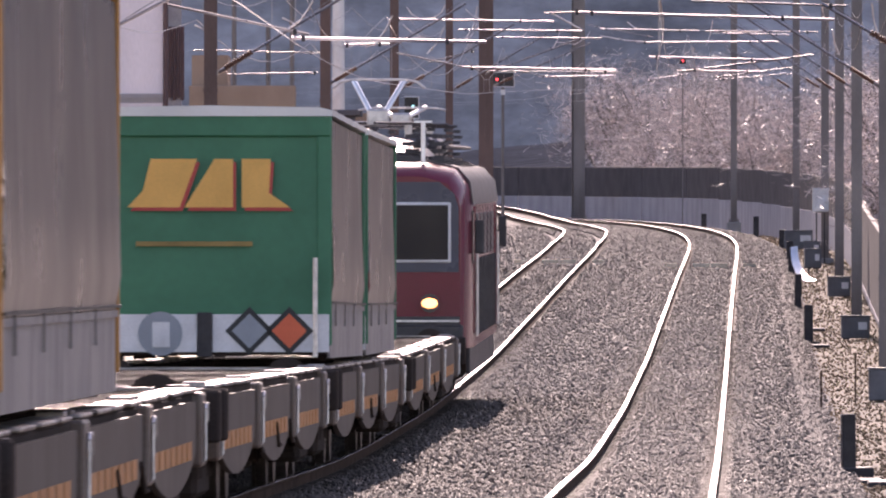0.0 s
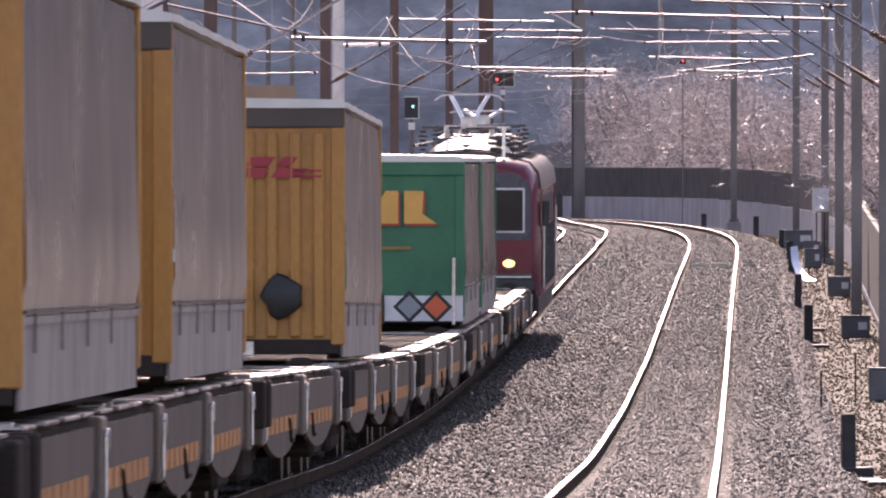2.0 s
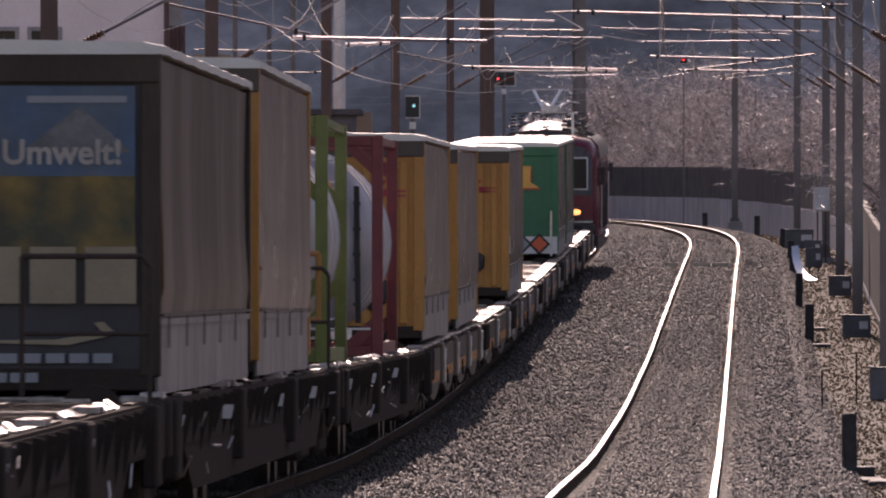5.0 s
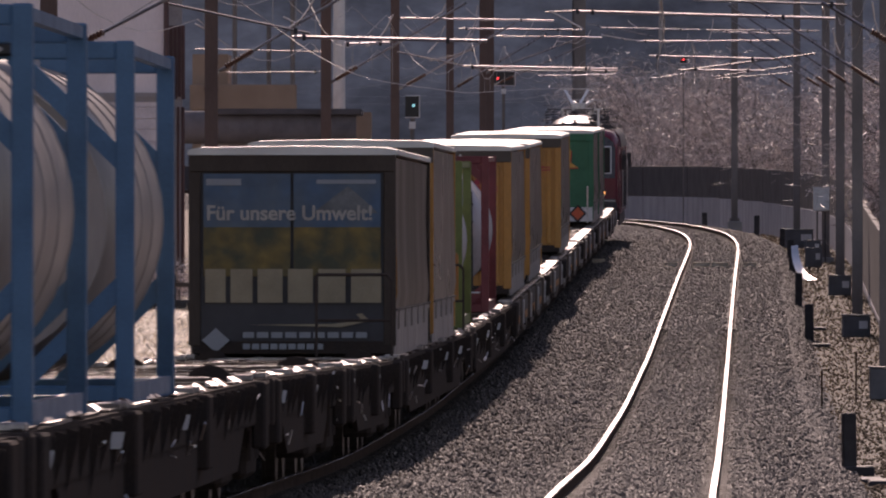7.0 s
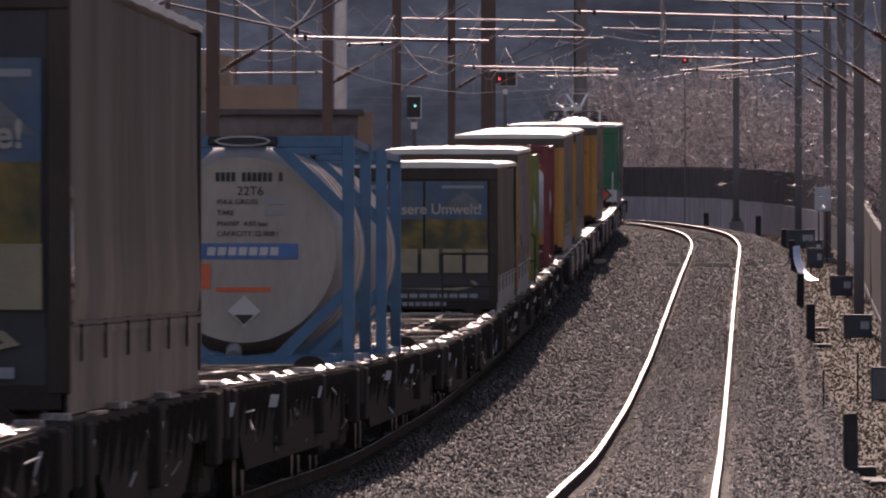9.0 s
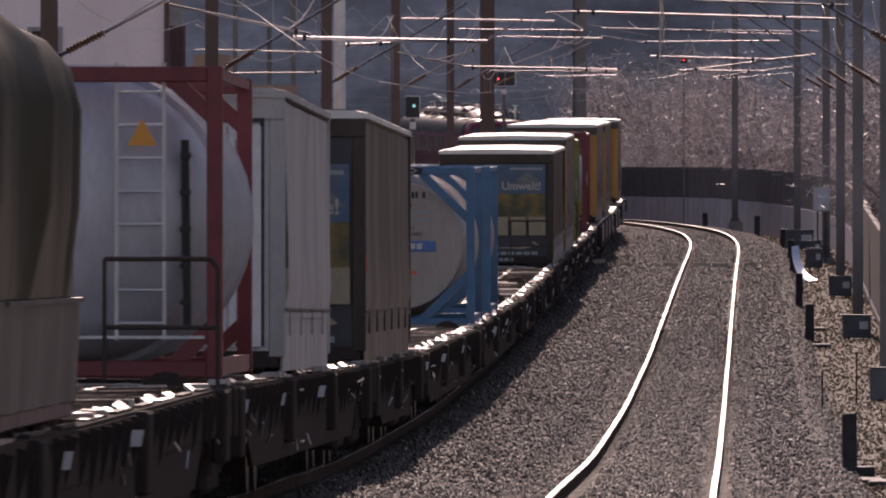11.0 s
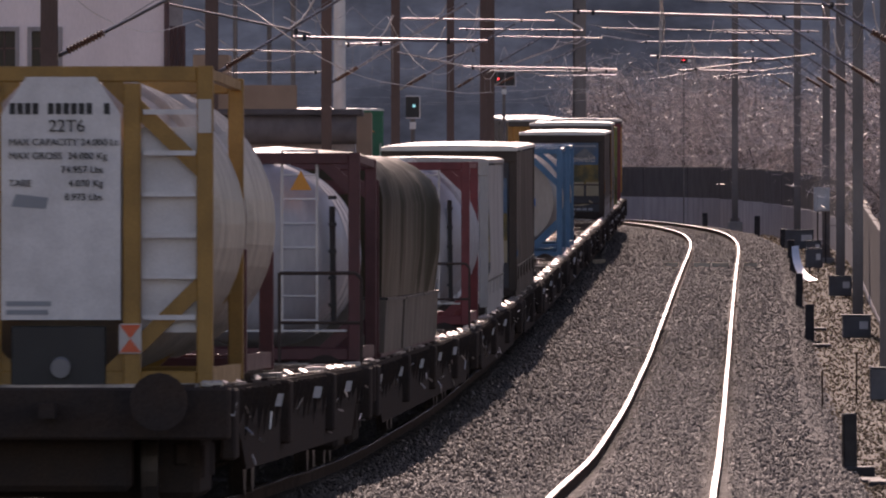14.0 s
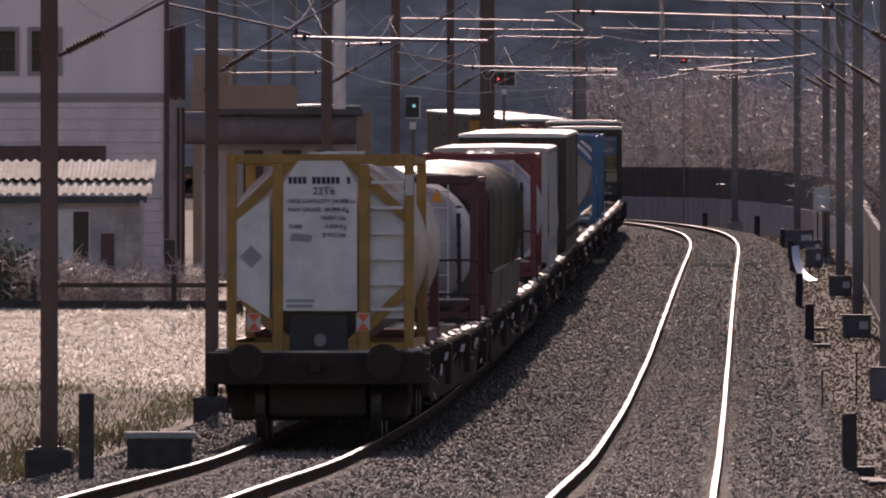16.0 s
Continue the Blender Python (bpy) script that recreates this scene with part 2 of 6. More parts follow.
# ---- the line: plan and profile ----
def line_path(bend):
    """Plan and profile of the line; bend: the radius beyond the far junction."""
    ds = 0.5
    s = np.arange(-620, 860, ds)
    k = np.where(s < 351, 0.0000286 / K ** 2, np.interp(s, (351, 403, 478, 500), (0.0, -1 / CURVE, -1 / CURVE, -1 / bend)))
    k = np.where(s < 57, 0.0, k)
    head = np.cumsum(k) * ds
    i0 = int(np.argmin(abs(s - 58.5 * K)))
    head += 0.047 / K - head[i0]
    y, x = np.cumsum(np.cos(head)) * ds, np.cumsum(np.sin(head)) * ds
    y += 58.5 * K - y[i0]
    x += 1.768 - x[i0]
    z = np.interp(s / K, (-320, 0, 30, 45, 58.4, 74.4, 95.4, 119, 146, 171, 199, 220, 242, 300, 460),
                  (1.05, 1.05, 0.9, 0.71, 0.485, 0.10, -0.055, 0.067, 0.493, 0.92, 1.34, 1.6, 1.74, 1.9, 2.0))
    kern = np.hanning(77)
    z = np.convolve(np.pad(z, 38, "edge"), kern / kern.sum(), "valid")
    return s, x, y, z, head


CURVE = 1444.0
LS, LX, LY, LZ, LH = line_path(235.0)
BANK_X, BANK_Y = line_path(CURVE)[1:3]


def on_line(s, off=0.0, up=0.0):
    x, y, z, h = (float(np.interp(s, LS, a)) for a in (LX, LY, LZ, LH))
    return Vector((x + off * math.cos(h), y - off * math.sin(h), z + up))


def heading(s):
    return float(np.interp(s, LS, LH))


def left_off(s):
    """The left track's distance from the right one."""
    return float(np.interp(s, (95, 385, 400, 415, 430, 460, 700), (-4.45, -4.46, -4.3, -4.08, -3.8, -3.6, -3.6)))


def left_rise(s):
    """The left track climbs above the right one beyond the junction."""
    return float(np.interp(s, (465, 484, 512, 540, 620), (0.0, 0.15, 0.6, 1.0, 1.2)))


def lpos(s, off=0.0, up=0.0):
    return on_line(s, left_off(s) + off, up + left_rise(s))


def sweep(name, s0, s1, prof, off, m, step=2.0, closed=False, parent=None, rise=None):
    n = int((s1 - s0) / step) + 1
    k = len(prof)
    vs, fs = [], []
    for i in range(n):
        s = s0 + (s1 - s0) * i / (n - 1)
        o = off(s) if callable(off) else off
        r = rise(s) if rise else 0.0
        vs += [tuple(on_line(s, o + u, w + r)) for u, w in prof]
    for i in range(n - 1):
        for j in range(k if closed else k - 1):
            fs.append((i * k + j, i * k + (j + 1) % k, (i + 1) * k + (j + 1) % k, (i + 1) * k + j))
    me = bpy.data.meshes.new(name)
    me.from_pydata(vs, [], fs)
    me.materials.append(m)
    ob = new(name, me)
    ob.parent = parent
    return ob


# ---- ground ----
def field_rise(y):
    """The straw field climbs gently towards the shed."""
    return np.interp(y, (185, 262, 320), (0, 0.45, 0.45))


def make_ground():
    xs = np.unique(np.concatenate([np.linspace(-1500, -80, 30), np.linspace(-80, 80, 161), np.linspace(80, 1500, 30)]))
    ys = np.unique(np.concatenate([np.linspace(-600, 60, 12), np.linspace(60, 720, 221), np.linspace(720, 2600, 60)]))
    X, Y = np.meshgrid(xs, ys)
    base = np.interp(Y, LY, LZ)
    cx = np.interp(Y, LY, LX)
    off = X - cx
    bank = X - np.interp(Y, BANK_Y, BANK_X)
    Z = base - 0.55 + field_rise(Y) * np.interp(off, (-10.5, -8.8), (1, 0))
    Z += np.interp(off, (-200, -8.6, -7.5), (0.28, 0.28, 0))
    Z += np.interp(bank, (4.6, 7, 14, 40, 400), (0, 0.5, 2.0, 4.6, 9)) * np.interp(Y, (100, 200, 320), (0.0, 0.4, 1))
    Z += np.interp(Y - 0.12 * X, (760, 772, 1000, 1500, 2600), (0, 9, 205, 420, 480))
    rng = np.random.default_rng(3)
    Z += rng.normal(0, 0.03, Z.shape) * (abs(off + 2) > 9)
    ny, nx = X.shape
    vs = np.stack([X, Y, Z], -1).reshape(-1, 3)
    fs = [(j * nx + i, j * nx + i + 1, (j + 1) * nx + i + 1, (j + 1) * nx + i) for j in range(ny - 1) for i in range(nx - 1)]
    me = bpy.data.meshes.new("ground")
    me.from_pydata(vs.tolist(), [], fs)
    for m in (EARTH, FIELD, BANK, FOREST_HAZED):
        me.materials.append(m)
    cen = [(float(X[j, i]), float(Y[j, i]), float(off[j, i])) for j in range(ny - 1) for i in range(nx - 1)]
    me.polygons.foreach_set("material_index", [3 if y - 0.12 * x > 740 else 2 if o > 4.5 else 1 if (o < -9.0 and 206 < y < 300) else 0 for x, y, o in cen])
    tagged(new("ground", me), "dry straw field and earth rising to a wooded hill coloured hazy grey", "ground", kind="structure")


make_ground()
tagged(sweep("ballast_bed", -380, 800, [(-7.6, -0.75), (-6.9, -0.2), (-2.2, -0.16), (2.0, -0.16), (2.9, -0.62)], 0, BALLAST),
       "grey crushed-stone ballast bed under both tracks", "ballast", kind="structure")
tagged(sweep("embankment", 470, 800, [(-4.6, -1.6), (-2.2, -0.2), (1.55, -0.2), (1.75, -1.3)], left_off, BALLAST, rise=left_rise),
       "ballast embankment under the climbing left track", "embankment", kind="structure")
tagged(sweep("path", 40, 420, [(2.35, -0.7), (2.4, -0.47), (4.15, -0.47), (4.3, -0.7)], 0, SAND),
       "sandy service path beside the ballast", "path", kind="structure")


def make_stones(name, label, seed, n, lo, hi, stone, big):
    """Loose stones over the ballast and the path, thickest where they lie nearest."""
    rng = np.random.default_rng(seed)
    s = 98 + 400 * rng.random(n) ** 2.0
    off = rng.uniform(lo, hi, n)
    up = np.interp(off, (1.95, 2.4, 2.6), (-0.155, -0.37, -0.46))
    up = np.where(off < -6.6, -0.2, up)
    x, y, z, h = (np.interp(s, LS, a) for a in (LX, LY, LZ, LH))
    c = np.stack([x + off * np.cos(h), y - off * np.sin(h), z + up], -1)
    for o in (0.0, -4.43):
        for g in (-0.75, 0.75):
            c[abs(off - o - g) < 0.11, 2] -= 0.12
    octa = np.array([(1, 0, 0), (-1, 0, 0), (0, 1, 0), (0, -1, 0), (0, 0, 1), (0, 0, -1)], float)
    tri = np.array([(0, 2, 4), (2, 1, 4), (1, 3, 4), (3, 0, 4), (2, 0, 5), (1, 2, 5), (3, 1, 5), (0, 3, 5)])
    size = big * rng.uniform(0.02, 0.043, (n, 1, 1)) * np.interp(s, (100, 500), (1, 1.7))[:, None, None]
    v = octa[None] * size * rng.uniform(0.6, 1.3, (n, 6, 1))
    a = rng.uniform(0, 6.28, n)
    ca, sn = np.cos(a)[:, None], np.sin(a)[:, None]
    vx, vy = v[:, :, 0] * ca - v[:, :, 1] * sn, v[:, :, 0] * sn + v[:, :, 1] * ca
    tilt = rng.uniform(-0.8, 0.8, n)[:, None]
    vz = v[:, :, 2] + vx * tilt
    v = np.stack([vx, vy, vz], -1) + c[:, None]
    me = bpy.data.meshes.new(name)
    me.vertices.add(n * 6)
    me.vertices.foreach_set("co", v.reshape(-1))
    f = (tri[None] + (np.arange(n) * 6)[:, None, None]).reshape(-1)
    me.loops.add(len(f))
    me.loops.foreach_set("vertex_index", f.astype(np.int32))
    me.polygons.add(n * 8)
    me.polygons.foreach_set("loop_start", np.arange(0, n * 24, 3, dtype=np.int32))
    me.update(calc_edges=True)
    me.validate()
    me.materials.append(stone)
    tagged(new(name, me), label, "ballast", kind="stuff")


make_stones("ballast_stones", "loose grey and brown crushed stones on the trackbed", 5, 140000, -7.1, 2.5, STONE, 1.0)
make_stones("path_gravel", "scattered brown gravel on the sandy path", 6, 11000, 2.45, 4.2, GRIT, 0.75)


# ---- tracks ----
def make_track(name, label, off, rise=None):
    t = thing(name, label, "railway track", kind="structure")
    for g in (-0.7525, 0.7525):
        web = [(g - 0.07, -0.165), (g - 0.07, -0.15), (g - 0.012, -0.135), (g - 0.012, -0.045), (g - 0.035, -0.035),
               (g - 0.035, -0.006), (g + 0.035, -0.006), (g + 0.035, -0.035), (g + 0.012, -0.045), (g + 0.012, -0.135), (g + 0.07, -0.15), (g + 0.07, -0.165)]
        r = sweep("rail", -380, 800, web, off, RAIL_RUST, closed=True, parent=t, rise=rise)
        sweep("rail_head", -380, 800, [(g - 0.034, -0.006), (g - 0.03, 0.0), (g + 0.03, 0.0), (g + 0.034, -0.006)], off, RAIL_TOP, parent=r, rise=rise)
    bm = B()
    bx(bm, -1.25, 1.25, -0.12, 0.12, -0.28, -0.145, 0.015)
    for g in (-0.75, 0.75):
        bx(bm, g - 0.17, g + 0.17, -0.08, 0.08, -0.15, -0.13)
    first = None
    for i in range(260):
        s = 96 + i * 0.62
        if first is None:
            first = part("sleeper", bm, SLEEPER, t)
            ob = first
        else:
            ob = new("sleeper", first.data)
            ob.parent = t
        o = off(s) if callable(off) else off
        ob.matrix_basis = Matrix.Translation(on_line(s, o)) @ pose(0, 0, 0, 0, 0, -math.degrees(heading(s)) + random.uniform(-0.4, 0.4))
    return t


make_track("track_right", "polished steel rails on sleepers in ballast, bending away", 0.0)
make_track("track_left", "polished steel rails carrying the freight train", left_off, left_rise)


def make_boards():
    t = thing("crossing_board", "pale yellowish boards laid across the track between the rails", "board", "boards in the track")
    bm = B()
    for a, b in ((-1.32, -0.95), (-0.5, -0.02), (0.02, 0.5), (0.95, 1.32)):
        bx(bm, a, b, -0.14, 0.14, -0.16, -0.03, 0.01)
    pieces("board", bm, mat("pale_board", (0.85, 0.7, 0.5), 0.7), t)
    t.matrix_basis = Matrix.Translation(on_line(343))
    copy_thing(t, Matrix.Translation(lpos(350)))


make_boards()


# ---- line-side wall on the outside of the curve ----
def make_wall():
    w = thing("wall_noise", "low noise wall, concrete below and dark panels above", "noise wall", kind="structure")
    bay = 12.0
    first = None
    bays = []
    for i in range(38):
        s = 215 + i * bay
        o = float(np.interp(s, (200, 350, 430), (4.2, 4.3, 4.5)))
        up = float(np.interp(s, (280, 420, 490), (-0.6, -0.35, -0.12)))
        p, q = on_line(s, o, up), on_line(s + bay, o, up)
        d = q - p
        m = Matrix.Translation(p) @ pose(0, 0, 0, math.degrees(math.atan2(d.z, d.xy.length)), 0, -math.degrees(math.atan2(d.x, d.y)))
        if s < 340:
            bays.append(m)
            continue
        if first is None:
            bm = B()
            bx(bm, -0.08, 0.08, 0.03, bay - 0.01, -0.3, 1.0, 0.012)
            c = part("concrete_panel", bm, WALLBASE, w)
            bm = B()
            bx(bm, -0.06, 0.06, 0.02, bay - 0.01, 1.005, 2.3, 0.01)
            e = part("dark_panel", bm, PANEL, w)
            first = obs = (c, e)
        else:
            obs = [new(k.name.split(".")[0], k.data) for k in first]
        for k in obs:
            k.parent = w
            k.matrix_basis = m
    tall, low = B(), B()
    bx(low, -0.08, 0.08, 0.03, bay - 0.01, -0.3, 0.25, 0.012)
    bx(tall, -0.06, 0.06, 0.02, bay - 0.01, 0.255, 2.3, 0.01)
    near = (part("concrete_panel", low, WALLBASE, w), part("dark_panel", tall, PANEL, w))
    for i, m in enumerate(bays):
        for k in near:
            ob = k if i == 0 else new(k.name.split(".")[0], k.data)
            ob.parent = w
            ob.matrix_basis = m


make_wall()


# ---- overhead line masts ----
def tube_run(bm, pts, r, n=8):
    for a, b in zip(pts, pts[1:]):
        rod(bm, a, b, r, n)


def make_insulator(t, p, q, r=0.055):
    """A ribbed insulator from p to q."""
    d = (q - p).normalized()
    e = d.cross(Vector((0, 1, 0)))
    rings = []
    for i in range(23):
        c = p.lerp(q, i / 22)
        k = r if i % 2 else r * 0.5
        rings.append([c + Vector((0, 1, 0)) * math.cos(a * 0.785) * k + e * math.sin(a * 0.785) * k for a in range(8)])
    bm = B()
    loft(bm, rings)
    part("insulator", bm, CERAMIC, t, "ribbed brown ceramic insulator")


def make_mast(s, off, steel, label, height=8.2, width=0.26, rise=0.0, arms=()):
    """A steel mast; arms: cantilever tubes as (kind, points across and up from the mast's foot)."""
    t = thing("overhead_line_mast", label, "overhead line mast", "overhead line masts")
    t.matrix_basis = Matrix.Translation(on_line(s, off, rise)) @ pose(0, 0, 0, 0, 0, -math.degrees(heading(s)))
    bm = B()
    hw = width / 2
    sec = [(-hw, -hw), (hw, -hw), (hw, -hw + 0.02), (0.008, -hw + 0.02), (0.008, hw - 0.02), (hw, hw - 0.02), (hw, hw), (-hw, hw), (-hw, hw - 0.02), (-0.008, hw - 0.02), (-0.008, -hw + 0.02), (-hw, -hw + 0.02)]
    loft(bm, [[(x, y, zz) for x, y in sec] for zz in (-0.35, height)])
    part("column", bm, steel, t)
    bm = B()
    bx(bm, -hw - 0.08, hw + 0.08, -hw - 0.08, hw + 0.08, -0.36, -0.33)
    part("base_plate", bm, steel, t)
    bm = B()
    for a in (-1, 1):
        for b in (-1, 1):
            rod(bm, (a * (hw + 0.04), b * (hw + 0.04), -0.34), (a * (hw + 0.04), b * (hw + 0.04), -0.22), 0.018)
            rod(bm, (a * (hw + 0.04), b * (hw + 0.04), -0.3), (a * (hw + 0.04), b * (hw + 0.04), -0.27), 0.036)
    pieces("anchor_bolt", bm, steel, t)
    bm = B()
    bx(bm, -0.28, 0.28, -0.28, 0.28, -0.85, -0.36, 0.03)
    part("footing", bm, DARKPOST if steel is MAST_BROWN else CONCRETE, t)
    bm = B()
    for zz in (1.6, 3.1, 4.4):
        bx(bm, -hw - 0.012, hw + 0.012, -hw - 0.012, -hw - 0.002, zz, zz + 0.07)
    pieces("band", bm, steel, t)
    for kind, *pts in arms:
        P = [Vector((x, 0.02 * i, zz)) for i, (x, zz) in enumerate(pts)]
        bm = B()
        if kind == "strut":
            d = (P[1] - P[0]).normalized()
            make_insulator(t, P[0] + d * 0.12, P[0] + d * 0.62)
            rod(bm, P[0] + d * 0.6, P[1], 0.022, 8)
            part("strut", bm, TUBE, t, "", True)
            bm = B()
            rod(bm, P[0], P[0] + d * 0.14, 0.028, 8)
            bx(bm, min(P[0].x, 0), max(P[0].x, 0), -0.04, 0.04, P[0].z - 0.05, P[0].z + 0.03)
            part("strut_foot", bm, TUBE, t)
            rod_up = B()
            rod(rod_up, P[0] + d * 0.62 + Vector((0, 0.05, 0)), P[1] + Vector((0, 0.05, 0.1)), 0.006, 5)
            part("stay_wire", rod_up, TUBE, t)
        elif kind == "arm":
            tube_run(bm, P, 0.013, 6)
            part("steady_arm", bm, STEADY, t, "bright curved steady arm", True)
        else:
            tube_run(bm, P, 0.02 if kind == "steady" else 0.015 if kind == "register" else 0.011)
            tb = part(kind + "_tube", bm, STEADY if kind == "steady" else TUBE, t, "", True)
            bm = B()
            for f in (0.06, 0.8) if kind == "steady" else (0.9,):
                c = P[0].lerp(P[-1], f)
                bx(bm, c.x - 0.022, c.x + 0.022, -0.03, 0.04, c.z - 0.04, c.z + 0.035, 0.006)
            pieces("clamp", bm, DARKPOST, tb)
    return t


LEFT_MASTS, RIGHT_MASTS = [], []


def left_mast(s, gap, arms):
    LEFT_MASTS.append(s)
    make_mast(s, left_off(s) - gap, MAST_BROWN, "rusty brown steel overhead line mast with insulated cantilever", width=0.2, rise=0.42, arms=arms)


def right_mast(s, gap, up, arms):
    RIGHT_MASTS.append(s)
    make_mast(s, gap, MAST_GREY, "grey steel overhead line mast on a concrete footing", width=0.24, rise=up, arms=arms)


left_mast(143.0, 2.85, [("strut", (0.11, 4.37), (1.53, 5.1)), ("register", (1.44, 4.99), (3.14, 4.63)), ("steady", (2.93, 4.59), (5.27, 4.54)), ("arm", (3.19, 5.04), (3.12, 4.92), (3.03, 4.8), (2.89, 4.7))])
left_mast(185.8, 2.80, [("strut", (0.12, 4.72), (2.04, 5.87)), ("steady", (2.09, 5.14), (2.78, 5.16)), ("arm", (2.84, 5.6), (2.73, 5.38), (2.59, 5.19), (2.41, 5.1)), ("arm", (1.12, 5.57), (1.24, 5.51), (1.39, 5.43)), ("arm", (-0.26, 5.46), (-0.18, 5.42), (-0.08, 5.37))])
left_mast(234.9, 2.74, [("strut", (0.08, 4.76), (2.77, 6.34)), ("register", (1.4, 5.37), (3.06, 5.03)), ("steady", (2.7, 5.09), (5.74, 5.03)), ("brace", (3.21, 5.01), (5.78, 4.99)), ("arm", (2.34, 5.87), (2.22, 5.58), (2.0, 5.35)), ("brace", (-2.6, 5.43), (-0.02, 5.37)), ("brace", (-1.96, 4.96), (-0.02, 4.98))])
left_mast(278.5, 2.68, [("strut", (0.17, 4.64), (2.8, 6.15)), ("steady", (-0.13, 6.27), (3.72, 6.21)), ("brace", (0.79, 5.25), (1.93, 5.55)), ("arm", (1.94, 6.57), (1.87, 6.15), (1.72, 5.89), (1.59, 5.75)), ("arm", (0.29, 6.55), (0.4, 6.39), (0.6, 6.27)), ("arm", (0.2, 6.14), (0.42, 5.94), (0.75, 5.82)), ("arm", (1.19, 6.6), (1.1, 6.41), (0.86, 6.27))])
left_mast(322.9, 2.53, [("strut", (0.09, 4.55), (2.62, 6.06)), ("steady", (0.24, 6.19), (3.6, 6.15)), ("arm", (2.31, 6.48), (2.19, 6.22), (2.0, 6.0)), ("arm", (0.43, 6.75), (0.63, 6.57), (0.99, 6.4)), ("arm", (0.75, 6.37), (0.63, 6.06), (0.38, 5.86))])
left_mast(362.8, 2.56, [("strut", (0.12, 5.03), (2.87, 6.06)), ("steady", (0.43, 6.15), (3.63, 6.11)), ("arm", (2.39, 6.37), (2.29, 6.03), (2.1, 5.75))])
left_mast(402, 3.08, [("strut", (0.19, 4.73), (3.36, 6.15)), ("register", (0.57, 5.26), (2.48, 4.9)), ("steady", (1.62, 5.01), (4.2, 5.05)), ("arm", (3.36, 6.54), (3.24, 6.33), (2.86, 6.1), (2.19, 6.19))])
right_mast(165, 3.6, 0, [("strut", (-0.25, 5.14), (-1.46, 5.86)), ("steady", (-4.85, 5.73), (-1.28, 5.63)), ("register", (-3.26, 5.89), (-1.11, 5.82)), ("brace", (-5.29, 5.72), (-4.79, 5.74)), ("arm", (-0.76, 5.86), (-0.73, 5.62), (-0.66, 5.38)), ("arm", (-5.22, 5.74), (-5.01, 5.62), (-4.77, 5.49))])
right_mast(213, 3.6, 0, [("strut", (-0.11, 5.06), (-2.54, 6.63)), ("steady", (-4.23, 5.59), (-1.93, 5.53)), ("register", (-1.28, 5.63), (-3.65, 5.33)), ("arm", (-0.95, 6.08), (-0.91, 5.84), (-0.82, 5.62)), ("arm", (-1.53, 6.48), (-1.47, 6.4), (-1.36, 6.33)), ("arm", (-1.13, 6.47), (-1.12, 6.4), (-1.1, 6.32))])
right_mast(270, 3.6, 0, [("strut", (-0.16, 5.12), (-2.92, 6.94)), ("steady", (-4.07, 5.47), (-2.08, 5.45)), ("register", (-3.43, 6.37), (-0.87, 6.35)), ("arm", (-0.16, 6.45), (-0.11, 6.17), (0.01, 5.86))])
right_mast(318, 3.55, 0, [("strut", (-0.11, 4.95), (-2.89, 6.8)), ("steady", (-5.42, 6.25), (-1.62, 6.27)), ("register", (-1.26, 5.59), (-3.4, 5.3)), ("arm", (-3.38, 6.84), (-3.44, 6.49), (-3.55, 6.16)), ("arm", (-6.37, 6.43), (-5.69, 6.3), (-4.56, 6.22)), ("arm", (-5.66, 6.8), (-5.53, 6.69), (-5.34, 6.58))])
right_mast(373, 3.5, 0.05, [("strut", (-0.09, 4.93), (-2.9, 6.69)), ("steady", (-3.22, 6.69), (-1.1, 6.63)), ("register", (-1.03, 5.43), (-3.43, 5.22))])
right_mast(420, 3.45, 0.2, [("strut", (-0.14, 4.85), (-2.55, 6.38)), ("steady", (-6.89, 6.98), (-3.4, 6.9)), ("register", (-4.94, 5.74), (-3.7, 5.44))])
right_mast(468, 3.4, 0.4, [("steady", (-3.39, 5.22), (-1.79, 5.47)), ("register", (-5.75, 7.39), (-3.13, 6.89))])
make_mast(520, 2.6, MAST_GREY, "thick weathered mast standing far along the bend", width=0.5, rise=0.3, height=9.5)
make_mast(395, -7.4, MAST_BROWN, "plain brown steel mast far along the bend", width=0.18, height=9)


def wire_run(name, s0, s1, pts, r, label):
    """A wire along the line: pts(s) gives offset and height."""
    bm = B()
    n = int((s1 - s0) / 6)
    P = []
    for i in range(n + 1):
        s = s0 + (s1 - s0) * i / n
        o, h = pts(s)
        P.append(on_line(s, o, h))
    tri = [(0.0, 1.0), (-0.87, -0.5), (0.87, -0.5)]
    loft(bm, [[(p.x + a * r, p.y, p.z + b * r) for a, b in tri] for p in P])
    return tagged(part(name, bm, WIRE), label, "overhead wire", "overhead wires")


def sag(s, masts):
    a = max([m for m in masts if m <= s], default=masts[0])
    b = min([m for m in masts if m > s], default=masts[-1] + 1)
    f = (s - a) / max(b - a, 1)
    return 4 * f * (1 - f)


